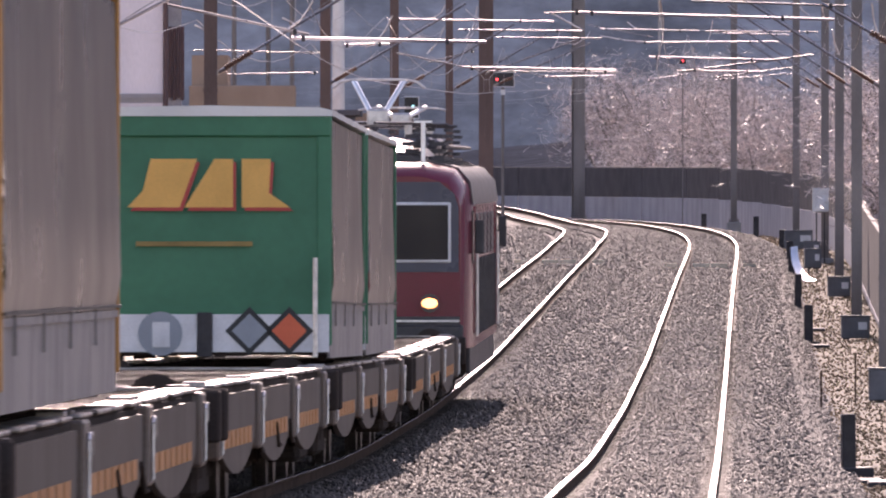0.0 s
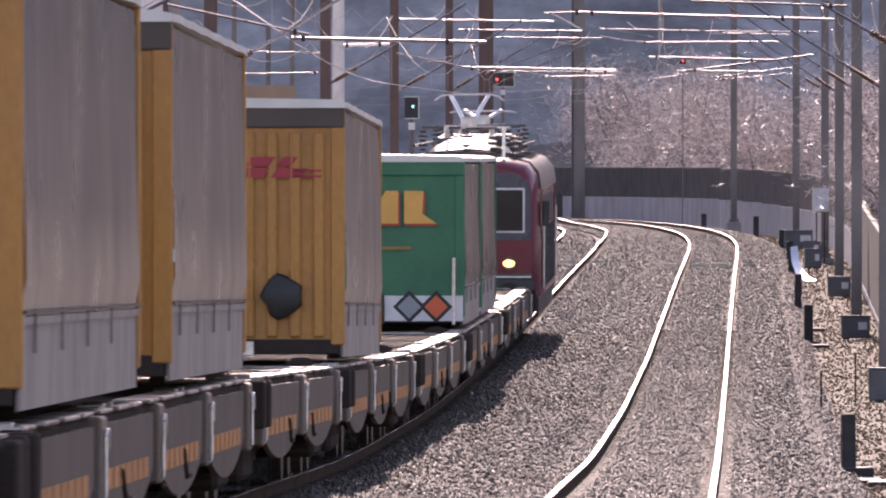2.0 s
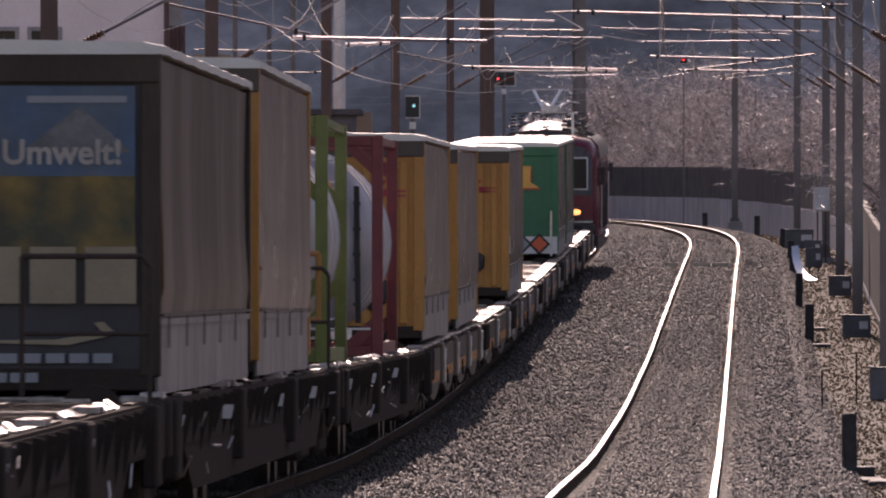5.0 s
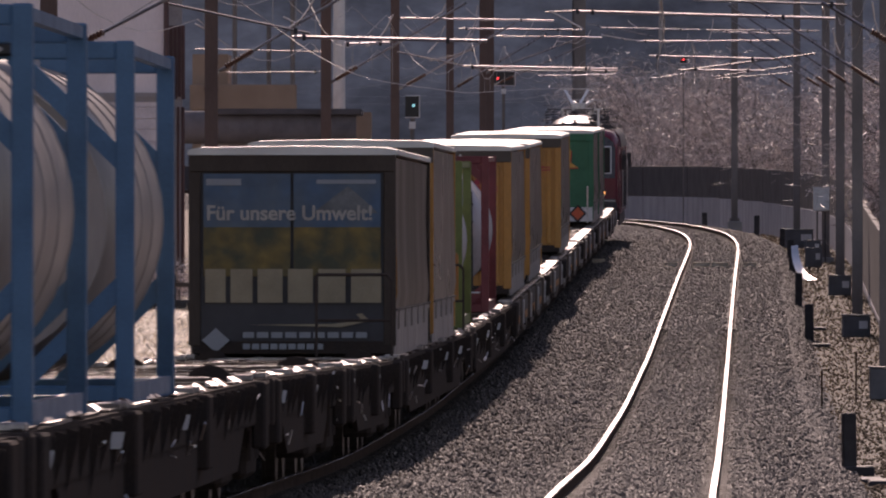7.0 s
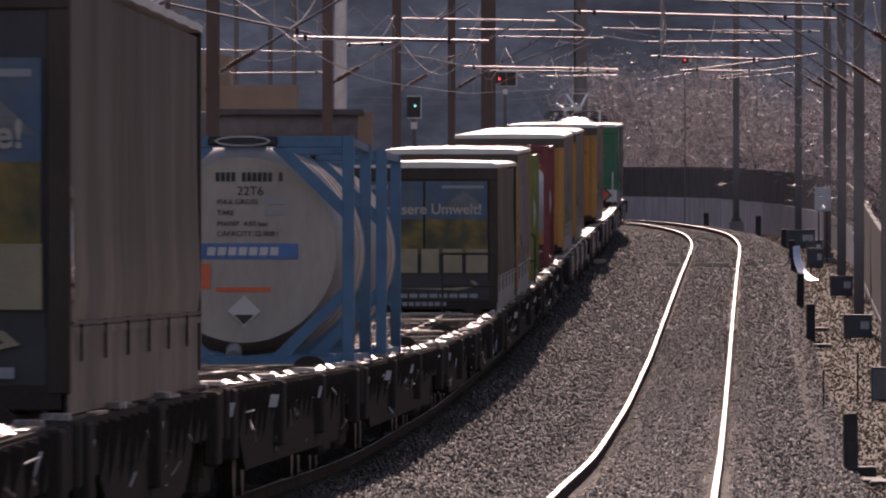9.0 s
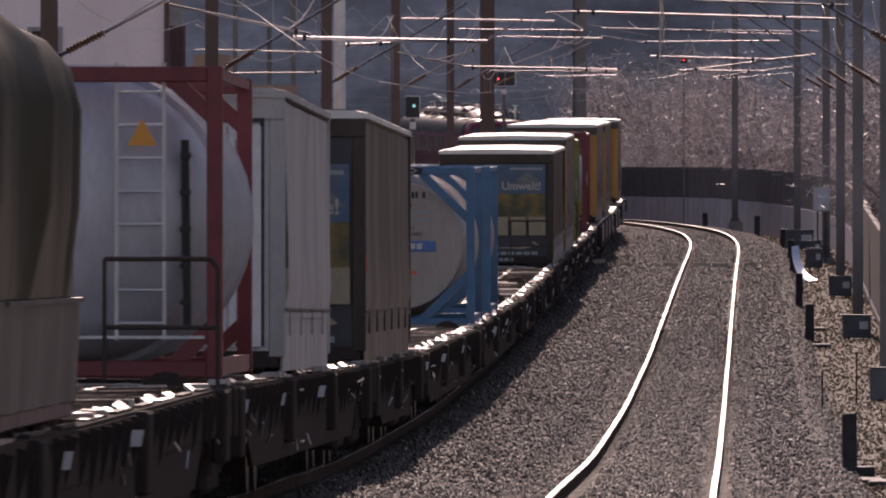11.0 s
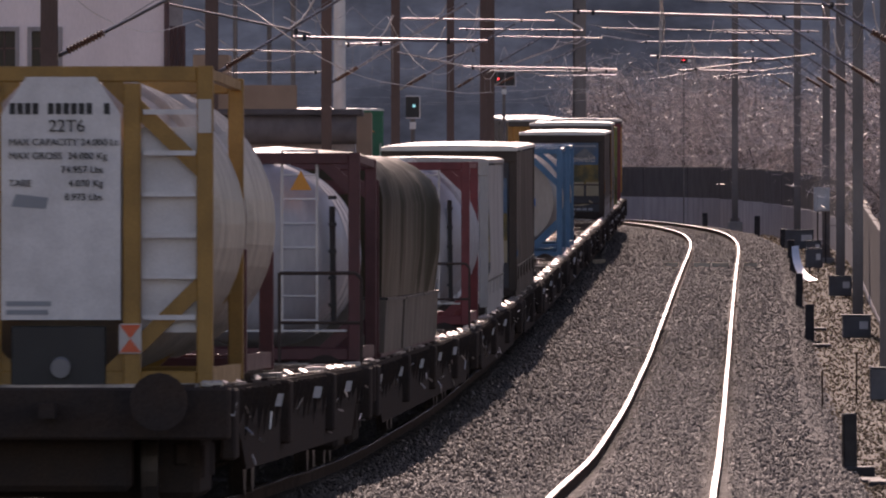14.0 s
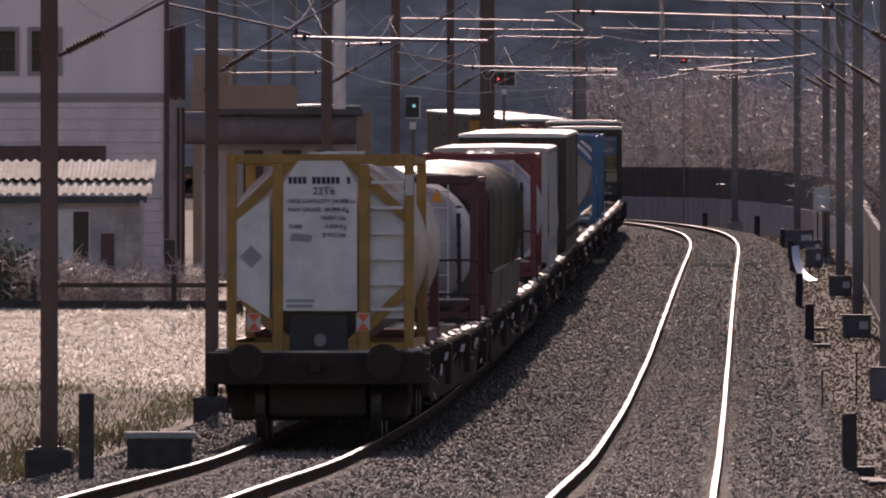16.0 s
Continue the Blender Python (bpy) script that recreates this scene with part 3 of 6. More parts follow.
LM, RM = [60, 100] + LEFT_MASTS + [445, 500, 560], [70, 120] + RIGHT_MASTS + [520, 550]
for off, ms in ((left_off, LM), (lambda s: 0.0, RM)):
    for dx in (0.0,):
        wire_run("contact_wire", 60, 640, lambda s: (off(s) + 0.18 * math.sin(s / 16.0), 4.98), 0.007, "thin contact wire stretched above a track")
        mw = wire_run("messenger_wire", 60, 640, lambda s: (off(s) + 0.12 * math.sin(s / 16.0), 6.1 - 0.85 * sag(s, ms)), 0.006, "sagging messenger wire above a track")
        bm = B()
        for i in range(46):
            s = 100 + i * 9.0
            h = 6.1 - 0.85 * sag(s, ms)
            o = off(s) + 0.15 * math.sin(s / 16.0)
            a, b = on_line(s, o, h), on_line(s, o, 4.98)
            rod(bm, a, b, 0.0045, 3)
        pieces("dropper", bm, WIRE, mw)
for o, h in ((-8.1, 7.0), (3.5, 7.1), (3.4, 6.4), (-7.5, 6.0)):
    wire_run("feeder_wire", 90, 640, lambda s: (o, h - 0.5 * sag(s, LM)), 0.007, "bare feeder wire running along the masts")
# ---- signals ----
def make_signal(name, label, p, lamps, w, h, pole, material, r=0.055):
    t = thing(name, label, "railway signal", "railway signals")
    t.matrix_basis = Matrix.Translation(p)
    bm = B()
    rod(bm, (0, 0.1, -pole), (0, 0.1, h / 2), r, 8)
    part("pole", bm, MAST_GREY, t)
    bm = B()
    bx(bm, -w / 2, w / 2, -0.03, 0.05, -h / 2, h / 2, 0.025)
    part("screen", bm, BLACK, t)
    bm = B()
    for a, b in (((-w / 2, -h / 2), (w / 2, -h / 2)), ((w / 2, -h / 2), (w / 2, h / 2)), ((w / 2, h / 2), (-w / 2, h / 2))):
        rod(bm, (a[0], -0.04, a[1]), (b[0], -0.04, b[1]), 0.014, 5)
    part("white_border", bm, WHITE, t)
    for x, z in lamps:
        l = B()
        rod(l, (x, -0.07, z), (x, -0.035, z), 0.036, 12)
        lp = part("lamp", l, material, t, "lit signal lamp")
        l = B()
        rod(l, (x, -0.16, z + 0.075), (x, -0.03, z + 0.075), 0.012, 6)
        bx(l, x - 0.07, x + 0.07, -0.16, -0.03, z + 0.07, z + 0.08)
        part("hood", l, BLACK, lp)
    bm = B()
    bx(bm, -0.08, 0.08, -0.02, 0.06, -h / 2 - 0.28, -h / 2 - 0.1)
    part("number_plate", bm, WHITE, t)


make_signal("main_signal", "black railway signal screen showing a green light", Vector((-0.76, 300, 5.25)), [(0.03, 0.03)], 0.36, 0.55, 5, GREEN_ON)
make_signal("main_signal", "black railway signal screen showing two red lights", Vector((2.1, 410, 6.9)), [(-0.2, 0.0), (0.2, 0.0)], 0.8, 0.5, 6, RED_ON)
make_signal("distant_signal", "small signal on a far mast with one red light", Vector((9.7, 480, 8.25)), [(0, 0)], 0.3, 0.3, 7, RED_ON, 0.022)


# ---- right-hand service path clutter ----
def make_post(s, off, h, w, label, plate=True, up=-0.5):
    t = thing("marker_post", label, "post", "short dark posts beside the line")
    bm = B()
    bx(bm, -w / 2, w / 2, -w / 2, w / 2, 0, h, 0.012)
    part("stake", bm, DARKPOST, t)
    if plate:
        bm = B()
        k = 0.2 if s < 160 else 0.1
        bx(bm, -0.2 - k * 0.5, 0.2 + k * 0.5, -0.2, 0.2, -0.05, k, 0.02)
        part("foot_block", bm, DARKPOST, t)
    t.matrix_basis = Matrix.Translation(on_line(s, off, up)) @ pose(0, 0, 0, random.uniform(-1, 1), random.uniform(-1, 1), random.uniform(-8, 8))


for s, off, h, w in ((151.5, 2.4, 0.88, 0.17), (257.5, 2.45, 0.9, 0.19), (293.5, 2.35, 0.98, 0.17), (345, 2.35, 0.85, 0.18), (372, 2.4, 0.75, 0.2), (409, 2.65, 0.7, 0.22),
                     (436, 2.6, 0.95, 0.2), (474, 2.6, 0.85, 0.2), (535, 2.6, 1.0, 0.22), (552, 2.6, 1.5, 0.22)):
    make_post(s, off, h, w, "short dark line-side post on a foot block")
for s, off, h in ((197, 2.35, 0.78), (206, 3.0, 0.9)):
    t = tagged(new("marker_rod"), "thin rusty rod standing in the path", "rod")
    bm = B()
    rod(bm, (0, 0, -0.1), (0, 0, h), 0.015, 6)
    part("stake", bm, RAIL_RUST, t)
    t.matrix_basis = Matrix.Translation(on_line(s, off, -0.5))


def make_cable_box(s, off, w, h, up, label, body, legs=True):
    t = thing("cable_box", label, "cable box", "cable boxes")
    bm = B()
    bx(bm, -w / 2, w / 2, -0.14, 0.14, 0, h, 0.02)
    part("case", bm, body, t)
    bm = B()
    bx(bm, -w / 2 - 0.02, w / 2 + 0.02, -0.16, 0.16, h, h + 0.03, 0.01)
    part("cover", bm, body, t)
    bm = B()
    bx(bm, 0.06, w / 2 - 0.06, -0.155, -0.142, h * 0.4, h * 0.75)
    part("plate", bm, WHITE, t)
    if legs:
        for x in (-w / 4, w / 4):
            bm = B()
            rod(bm, (x, 0, -up - 0.6), (x, 0, 0.01), 0.025, 6)
            part("leg", bm, DARKPOST, t)
    t.matrix_basis = Matrix.Translation(on_line(s, off, up))


BOXGREY = mat("grey_box", (0.13, 0.13, 0.14), 0.6, var=0.25)
for s, off, w, h, up, m, lab in ((262, 3.5, 0.62, 0.48, -0.42, BOXGREY, "dark grey cable box at a mast foot"), (312, 3.5, 0.6, 0.5, -0.42, BOXGREY, "dark grey cable box at a mast foot"),
                                 (352, 3.0, 0.5, 0.55, -0.3, BOXGREY, "dark grey cable box beside the path"), (366, 3.05, 0.5, 0.4, -0.1, BOXGREY, "dark grey cable box beside the path"),
                                 (400, 3.0, 0.95, 0.6, -0.35, BOXGREY, "wide dark grey cable box beside the path"), (372, 3.35, 0.5, 0.72, 1.15, WHITEBOX, "pale grey control cabinet raised on legs"),
                                 (208, 3.55, 0.6, 0.55, -0.45, BOXGREY, "dark grey cable box at a mast foot")):
    make_cable_box(s, off, w, h, up, lab, m)


def make_drain():
    """Low concrete slabs and the bright bent sheet."""
    for s, a, b in ((149, 2.2, 2.8), (148, 2.6, 3.8), (272, 1.9, 2.9), (255, 2.2, 2.9)):
        bm = B()
        bx(bm, a, b, -0.7, 0.7, -0.52, -0.4, 0.02)
        t = tagged(part("cable_slab", bm, DARKPOST), "dark concrete cable trough cover on the path", "slab", "cable trough covers")
        t.matrix_basis = Matrix.Translation(on_line(s)) @ pose(0, 0, 0, 0, 0, -math.degrees(heading(s)))
    bm = B()
    rings = []
    for i in range(13):
        f = i / 12
        x = -0.04 + 0.34 * f ** 2.2
        y = -1.1 * f ** 1.3
        zz = 0.72 * (1 - f) ** 1.5
        w = 0.075 + 0.025 * f
        rings.append([(x - w, y, zz), (x + w, y, zz + 0.02), (x + w, y + 0.02, zz + 0.035), (x - w, y + 0.02, zz + 0.015)])
    loft(bm, rings)
    t = tagged(part("bent_sheet", bm, SHINY, smooth=True), "bright bent metal sheet leaning by a post", "metal sheet")
    t.matrix_basis = Matrix.Translation(on_line(336, 2.45, -0.42)) @ Matrix.Diagonal((1.3, 1.6, 1.3, 1))


make_drain()


# ---- left side: field edge, house, shed ----
def gz(y):
    return float(np.interp(y, LY, LZ)) - 0.28 + float(field_rise(y))


for x, y, h, w in ((-3.98, 133, 1.1, 0.17), (-8.7, 272, 1.45, 0.22), (-6.15, 268, 1.5, 0.24)):
    t = thing("marker_post", "dark square timber post at the field edge", "post", "dark timber posts")
    bm = B()
    bx(bm, -w / 2, w / 2, -w / 2, w / 2, -0.2, h, 0.012)
    part("stake", bm, DARKPOST, t)
    t.matrix_basis = Matrix.Translation((x, y, gz(y)))
t = thing("cable_pit", "dark concrete cable pit with a projecting cover", "cable pit")
bm = B()
bx(bm, -0.38, 0.38, -0.3, 0.3, -0.2, 0.42, 0.01)
part("chamber", bm, DARKPOST, t)
bm = B()
bx(bm, -0.42, 0.42, -0.34, 0.34, 0.42, 0.5, 0.015)
part("cover", bm, CONCRETE, t)
t.matrix_basis = Matrix.Translation((-3.35, 141, gz(141) + 0.08))


def make_blades(name, label, seed, n, ya, yb, oa, ob, la, lb, material, up, rise=1.2):
    rng = np.random.default_rng(seed)
    y = rng.uniform(ya, yb, n)
    off = rng.uniform(oa, ob, n)
    x = np.interp(y, LY, LX) + off
    z = np.interp(y, LY, LZ) + up + field_rise(y) * np.interp(off, (-10.5, -8.8), (1, 0))
    a = rng.uniform(0, 6.28, n)
    ln = rng.uniform(la, lb, n)
    flat = rng.uniform(0.03, rise, n)
    dx, dy = np.cos(a) * ln * np.cos(flat), np.sin(a) * ln * np.cos(flat)
    dz = ln * np.sin(flat)
    w = rng.uniform(0.005, 0.015, n)
    p = np.stack([x, y, z], -1)
    v = np.stack([p + np.stack([-w, 0 * w, 0 * w], -1), p + np.stack([w, 0 * w, 0 * w], -1), p + np.stack([dx, dy, dz], -1)], 1)
    me = bpy.data.meshes.new(name)
    me.from_pydata(v.reshape(-1, 3).tolist(), [], [(3 * i, 3 * i + 1, 3 * i + 2) for i in range(n)])
    me.materials.append(material)
    tagged(new(name, me), label, "grass", kind="stuff")


make_blades("dry_grass", "pale dry grass stalks lying over the field", 8, 80000, 206, 272, -22, -8.2, 0.08, 0.35, STRAW, -0.27, 0.3)
make_blades("straw_tufts", "bleached standing straw tufts in the field", 18, 9000, 206, 268, -22, -8.6, 0.08, 0.26, STRAW, -0.28, 1.1)
make_blades("rough_grass", "rough green and brown grass along the trackside", 9, 34000, 112, 210, -14.5, -7.6, 0.05, 0.2, GRASS, -0.3)
make_blades("trackside_weed", "low reddish-brown weeds beside the ballast", 12, 12000, 108, 175, -14, -7.5, 0.05, 0.22, WEED, -0.3)
make_blades("path_weed", "withered brown weeds on the sandy path", 13, 3000, 125, 420, 2.5, 4.4, 0.03, 0.09, GRASS, -0.47)


def make_house():
    t = thing("house", "pale rendered two-storey house with dark ledge and windows", "house")
    D = 290.0
    bm = B()
    for x0, x1, z0, z1 in ((-20, -6.77, -0.5, 5.3), (-20, -10.95, 5.3, 9.6), (-10.4, -10.02, 5.3, 9.6), (-9.35, -6.77, 5.3, 9.6), (-10.95, -10.4, 7.05, 9.6), (-10.02, -9.35, 7.05, 9.6), (-10.95, -10.4, 5.3, 6.05), (-10.02, -9.35, 5.3, 6.05)):
        bx(bm, x0, x1, D, D + 0.35, z0, z1)
    bx(bm, -7.1, -6.77, D + 0.35, D + 9, -0.5, 9.6)
    bx(bm, -20, -7.1, D + 8.7, D + 9, -0.5, 9.6)
    pieces("wall", bm, RENDERED, t)
    bm = B()
    bx(bm, -20, -6.7, D - 0.09, D, 5.42, 5.53)
    bx(bm, -20, -6.75, D - 0.04, D, 5.3, 5.42)
    part("ledge", bm, FRAMEGREY, t)
    bm = B()
    z0 = -0.4
    k = 0
    while z0 < 5.2:
        h = 0.26 + 0.02 * (k % 3)
        bx(bm, -20, -6.79 - 0.012 * (k % 2), D - 0.03 - 0.008 * (k % 2), D - 0.003, z0, z0 + h - 0.018, 0.006)
        z0 += h
        k += 1
    pieces("plank", bm, PLANK, t)
    bm = B()
    bx(bm, -20.3, -6.4, D - 0.5, D + 9.4, 9.6, 9.9)
    part("roof", bm, DARKROOF, t)
    for x0, x1 in ((-10.95, -10.4), (-10.02, -9.35)):
        bm = B()
        for a in ((x0 - 0.09, x0 + 0.01, 6.06, 7.04), (x1 - 0.01, x1 + 0.09, 6.06, 7.04), (x0 - 0.09, x1 + 0.09, 5.95, 6.06), (x0 - 0.09, x1 + 0.09, 7.04, 7.14)):
            bx(bm, a[0], a[1], D - 0.05, D + 0.1, a[2], a[3])
        w = part("window", bm, FRAMEGREY, t)
        bm = B()
        bx(bm, x0, x1, D + 0.16, D + 0.18, 6.05, 7.05)
        part("pane", bm, GLASS, w)
        bm = B()
        bx(bm, (x0 + x1) / 2 - 0.02, (x0 + x1) / 2 + 0.02, D + 0.12, D + 0.157, 6.06, 7.04)
        bx(bm, x0, x1, D + 0.12, D + 0.157, 6.6, 6.64)
        part("glazing_bar", bm, SHUTTER, w)
    bm = B()
    for x, r, y in ((-6.72, 0.065, D - 0.1), (-6.5, 0.03, D + 2.9), (-6.38, 0.04, D + 2.9)):
        rod(bm, (x, y, 0), (x, y, 9.6 if r > 0.05 else 5.2), r, 8)
    pieces("drainpipe", bm, SHUTTER, t)
    bm = B()
    bx(bm, -14, -8.2, D - 0.08, D - 0.045, 3.6, 4.25)
    part("dark_opening", bm, SHUTTER, t)
    # set-back wing with a tall brown shutter
    bm = B()
    bx(bm, -6.77, -6.4, D + 3, D + 3.3, -0.5, 9.6)
    part("wing_wall", bm, SHEDWALL, t)
    bm = B()
    for i in range(4):
        bx(bm, -6.72 + i * 0.1, -6.72 + i * 0.1 + 0.09, D + 2.93, D + 2.99, 5.45 - 0.06 * (i % 2), 7.2)
    part("shutter", bm, SHUTTER, t)


make_house()


def make_shed():
    t = thing("shed", "low rendered shed under a pale corrugated roof", "shed")
    D = 270.0
    g = gz(D)
    bm = B()
    bx(bm, -14, -8.75, D, D + 0.2, g, 3.05)
    bx(bm, -8.0, -6.85, D, D + 0.2, g, 3.05)
    bx(bm, -8.75, -8.0, D, D + 0.2, 2.75, 3.05)
    bx(bm, -8.75, -8.0, D, D + 0.2, g, 1.5)
    bx(bm, -7.05, -6.85, D + 0.2, D + 3.4, g, 3.1)
    pieces("wall", bm, SHEDWALL, t)
    bm = B()
    row = 0
    zz = g + 0.02
    while zz < 2.85:
        x = -10.4 - 0.2 * (row % 2)
        while x < -6.9:
            x1 = min(x + 0.39, -6.86)
            if not (x1 > -8.8 and x < -7.95 and 1.4 < zz + 0.1 < 2.8) and x1 - x > 0.08:
                bx(bm, x, x1 - 0.012, D - 0.012 - 0.006 * ((row * 3 + int(x * 5)) % 3), D - 0.002, zz, zz + 0.185)
            x += 0.4
        zz += 0.2
        row += 1
    pieces("block", bm, BLOCK, t)
    bm = B()
    n = 220
    prof = []
    for i in range(n + 1):
        x = -14.2 + 7.6 * i / n
        prof.append((x, 0.034 * math.sin(x * 2 * math.pi / 0.21)))
    rings = []
    a = [bm.verts.new((x, D - 0.35, 3.1 + dz)) for x, dz in prof]
    b = [bm.verts.new((x, D + 3.5, 3.75 + dz)) for x, dz in prof]
    for i in range(n):
        bm.faces.new((a[i], a[i + 1], b[i + 1], b[i]))
    part("roof", bm, ROOFTIN, t, smooth=True)
    bm = B()
    a = [bm.verts.new((x + 0.03, D + 1.15, 3.44 + dz)) for x, dz in prof]
    b = [bm.verts.new((x + 0.03, D + 3.55, 3.86 + dz)) for x, dz in prof]
    for i in range(n):
        bm.faces.new((a[i], a[i + 1], b[i + 1], b[i]))
    part("upper_sheet", bm, ROOFTIN, t, smooth=True)
    bm = B()
    bx(bm, -14.2, -6.7, D - 0.3, D - 0.22, 2.9, 3.04)
    part("fascia", bm, DARKROOF, t)
    bm = B()
    bx(bm, -8.72, -8.38, D + 0.05, D + 0.09, 1.55, 2.7)
    w = part("window", bm, WHITE, t)
    bm = B()
    bx(bm, -7.75, -7.45, D - 0.05, D - 0.02, g, 2.2)
    part("door", bm, SHUTTER, t)
    bm = B()
    bx(bm, -8.38, -8.03, D + 0.07, D + 0.09, 1.55, 2.7)
    part("pane", bm, GLASS, w)
    for x in (-6.82,):
        bm = B()
        rod(bm, (x, D - 0.3, g), (x, D - 0.3, 2.95), 0.04, 6)
        part("downpipe", bm, SHEDWALL, t)


make_shed()


def make_annexes():
    t = thing("balcony_building", "orange plastered building with a projecting balcony", "building")
    bm = B()
    bx(bm, -7.0, -4.05, 330, 331.2, 5.35, 6.05, 0.02)
    part("balcony", bm, ORANGEWALL, t)
    bm = B()
    bx(bm, -6.95, -5.95, 331.2, 336, 0, 6.9)
    bx(bm, -5.94, -2.0, 333, 338, 0, 5.3)
    pieces("wall", bm, ORANGEWALL, t)
    t = thing("station_annex", "low annex under a dark flat roof with round gutter tank", "building")
    bm = B()
    bx(bm, -6.3, -2.3, 311, 316, 0, 4.5)
    pieces("wall", bm, SHEDWALL, t)
    bm = B()
    bx(bm, -6.0, -2.1, 309.6, 316.4, 5.1, 5.26, 0.02)
    part("roof", bm, DARKROOF, t)
    bm = B()
    rod(bm, (-6.75, 310.2, 4.78), (-2.25, 310.2, 4.78), 0.43, 20)
    part("tank", bm, mat("grey_tank", (0.15, 0.15, 0.165), 0.9, 0.0, spec=0.1), t, smooth=True)
    for x in (-5.2, -4.2, -3.3):
        bm = B()
        bx(bm, x, x + 0.5, 310.9, 310.99, 3.0, 4.2)
        part("window", bm, GLASS, t)
    t = thing("concrete_pole", "thick pale concrete pole behind the annex", "pole")
    bm = B()
    rod(bm, (-2.95, 340, 0), (-2.95, 340, 12), 0.2, 14, 0.16)
    part("shaft", bm, WHITEBOX, t, smooth=True)
    for x, h in ((-4.4, 9.5), (-6.1, 9), (-5.1, 8)):
        t = thing("far_pole", "slim grey pole standing behind the buildings", "pole", "far poles")
        bm = B()
        rod(bm, (x, 350, 0), (x, 350, h), 0.07, 8)
        part("shaft", bm, MAST_GREY, t)


make_annexes()


def make_fence():
    t = thing("fence", "low dark rail fence along the field edge", "fence")
    y = 263.0
    g = gz(y)
    for z in (0.5,):
        bm = B()
        bx(bm, -16, -4.6, y - 0.05, y + 0.03, g + z, g + z + 0.1, 0.008)
        part("rail", bm, SLEEPER, t)
    for i in range(4):
        bm = B()
        bx(bm, -15.3 + i * 3.1, -15.18 + i * 3.1, y + 0.03, y + 0.12, g - 0.2, g + 0.8, 0.008)
        part("post", bm, DARKPOST, t)
    bm = B()
    bx(bm, -16, -4.4, y - 0.6, y - 0.3, g - 0.2, g + 0.22, 0.03)
    part("kerb", bm, DARKPOST, t)


make_fence()


# ---- shrubs ----
def make_shrub(seed, h, spread, twigs, material, leafy):
    """A bare shrub: stems, limbs and a cloud of fine twigs."""
    rng = random.Random(seed)
    t = thing("shrub", "leafless thicket with pale backlit twigs" if not leafy else "dark evergreen bush beside the shed", "shrub", "shrubs")
    stems, tips = B(), []
    for i in range(5):
        a = rng.uniform(0, 6.28)
        p = Vector((math.cos(a) * 0.2, math.sin(a) * 0.2, -0.3))
        q = p + Vector((math.cos(a) * spread * 0.3, math.sin(a) * spread * 0.3, h * rng.uniform(0.4, 0.6)))
        rod(stems, p, q, 0.05 * h / 4, 5, 0.03 * h / 4)
        for j in range(4):
            b = rng.uniform(0, 6.28)
            r = q + Vector((math.cos(b) * spread * 0.35, math.sin(b) * spread * 0.35, h * rng.uniform(0.1, 0.42)))
            rod(stems, p.lerp(q, rng.uniform(0.5, 1)), r, 0.025 * h / 4, 4, 0.01 * h / 4)
            tips += [p.lerp(q, 0.8), q, q.lerp(r, 0.5), r]
    part("stem", stems, BARK, t)
    vs, fs = [], []
    for i in range(twigs):
        c = rng.choice(tips)
        c = c + Vector((rng.gauss(0, spread * 0.22), rng.gauss(0, spread * 0.22), rng.gauss(0, h * 0.1)))
        if c.z < -0.2:
            c.z = abs(c.z)
        ln = rng.uniform(0.04, 0.1) if leafy else rng.uniform(0.12, 0.5)
        d = Vector((rng.gauss(0, 1), rng.gauss(0, 1), rng.gauss(0.3, 0.7))).normalized() * ln
        w = d.cross(Vector((rng.gauss(0, 1), rng.gauss(0, 1), rng.gauss(0, 1)))).normalized() * (ln * 0.4 if leafy else rng.uniform(0.004, 0.012))
        k = len(vs)
        bend = Vector((rng.gauss(0, 0.03), rng.gauss(0, 0.03), rng.gauss(0, 0.03)))
        vs += [c - w, c + w, c + d * 0.55 + w * 0.7 + bend, c + d, c + d * 0.55 - w * 0.7 + bend]
        fs += [(k, k + 1, k + 2, k + 4), (k + 4, k + 2, k + 3)]
    me = bpy.data.meshes.new("twigs")
    me.from_pydata([tuple(v) for v in vs], [], fs)
    me.materials.append(material)
    ob = tagged(new("twig_mass", me), kind="stuff")
    ob.parent = t
    return t


kinds = [make_shrub(i, 4.2, 3.2, 6500, TWIG, False) for i in range(4)]
used = [False] * 4
rs = random.Random(11)


def bank_z(x, y):
    off = x - float(np.interp(y, BANK_Y, BANK_X))
    return float(np.interp(y, LY, LZ)) - 0.55 + float(np.interp(off, (4.6, 7, 14, 40, 400), (0, 0.5, 2.0, 4.6, 9))) * float(np.interp(y, (100, 200, 320), (0.0, 0.4, 1)))


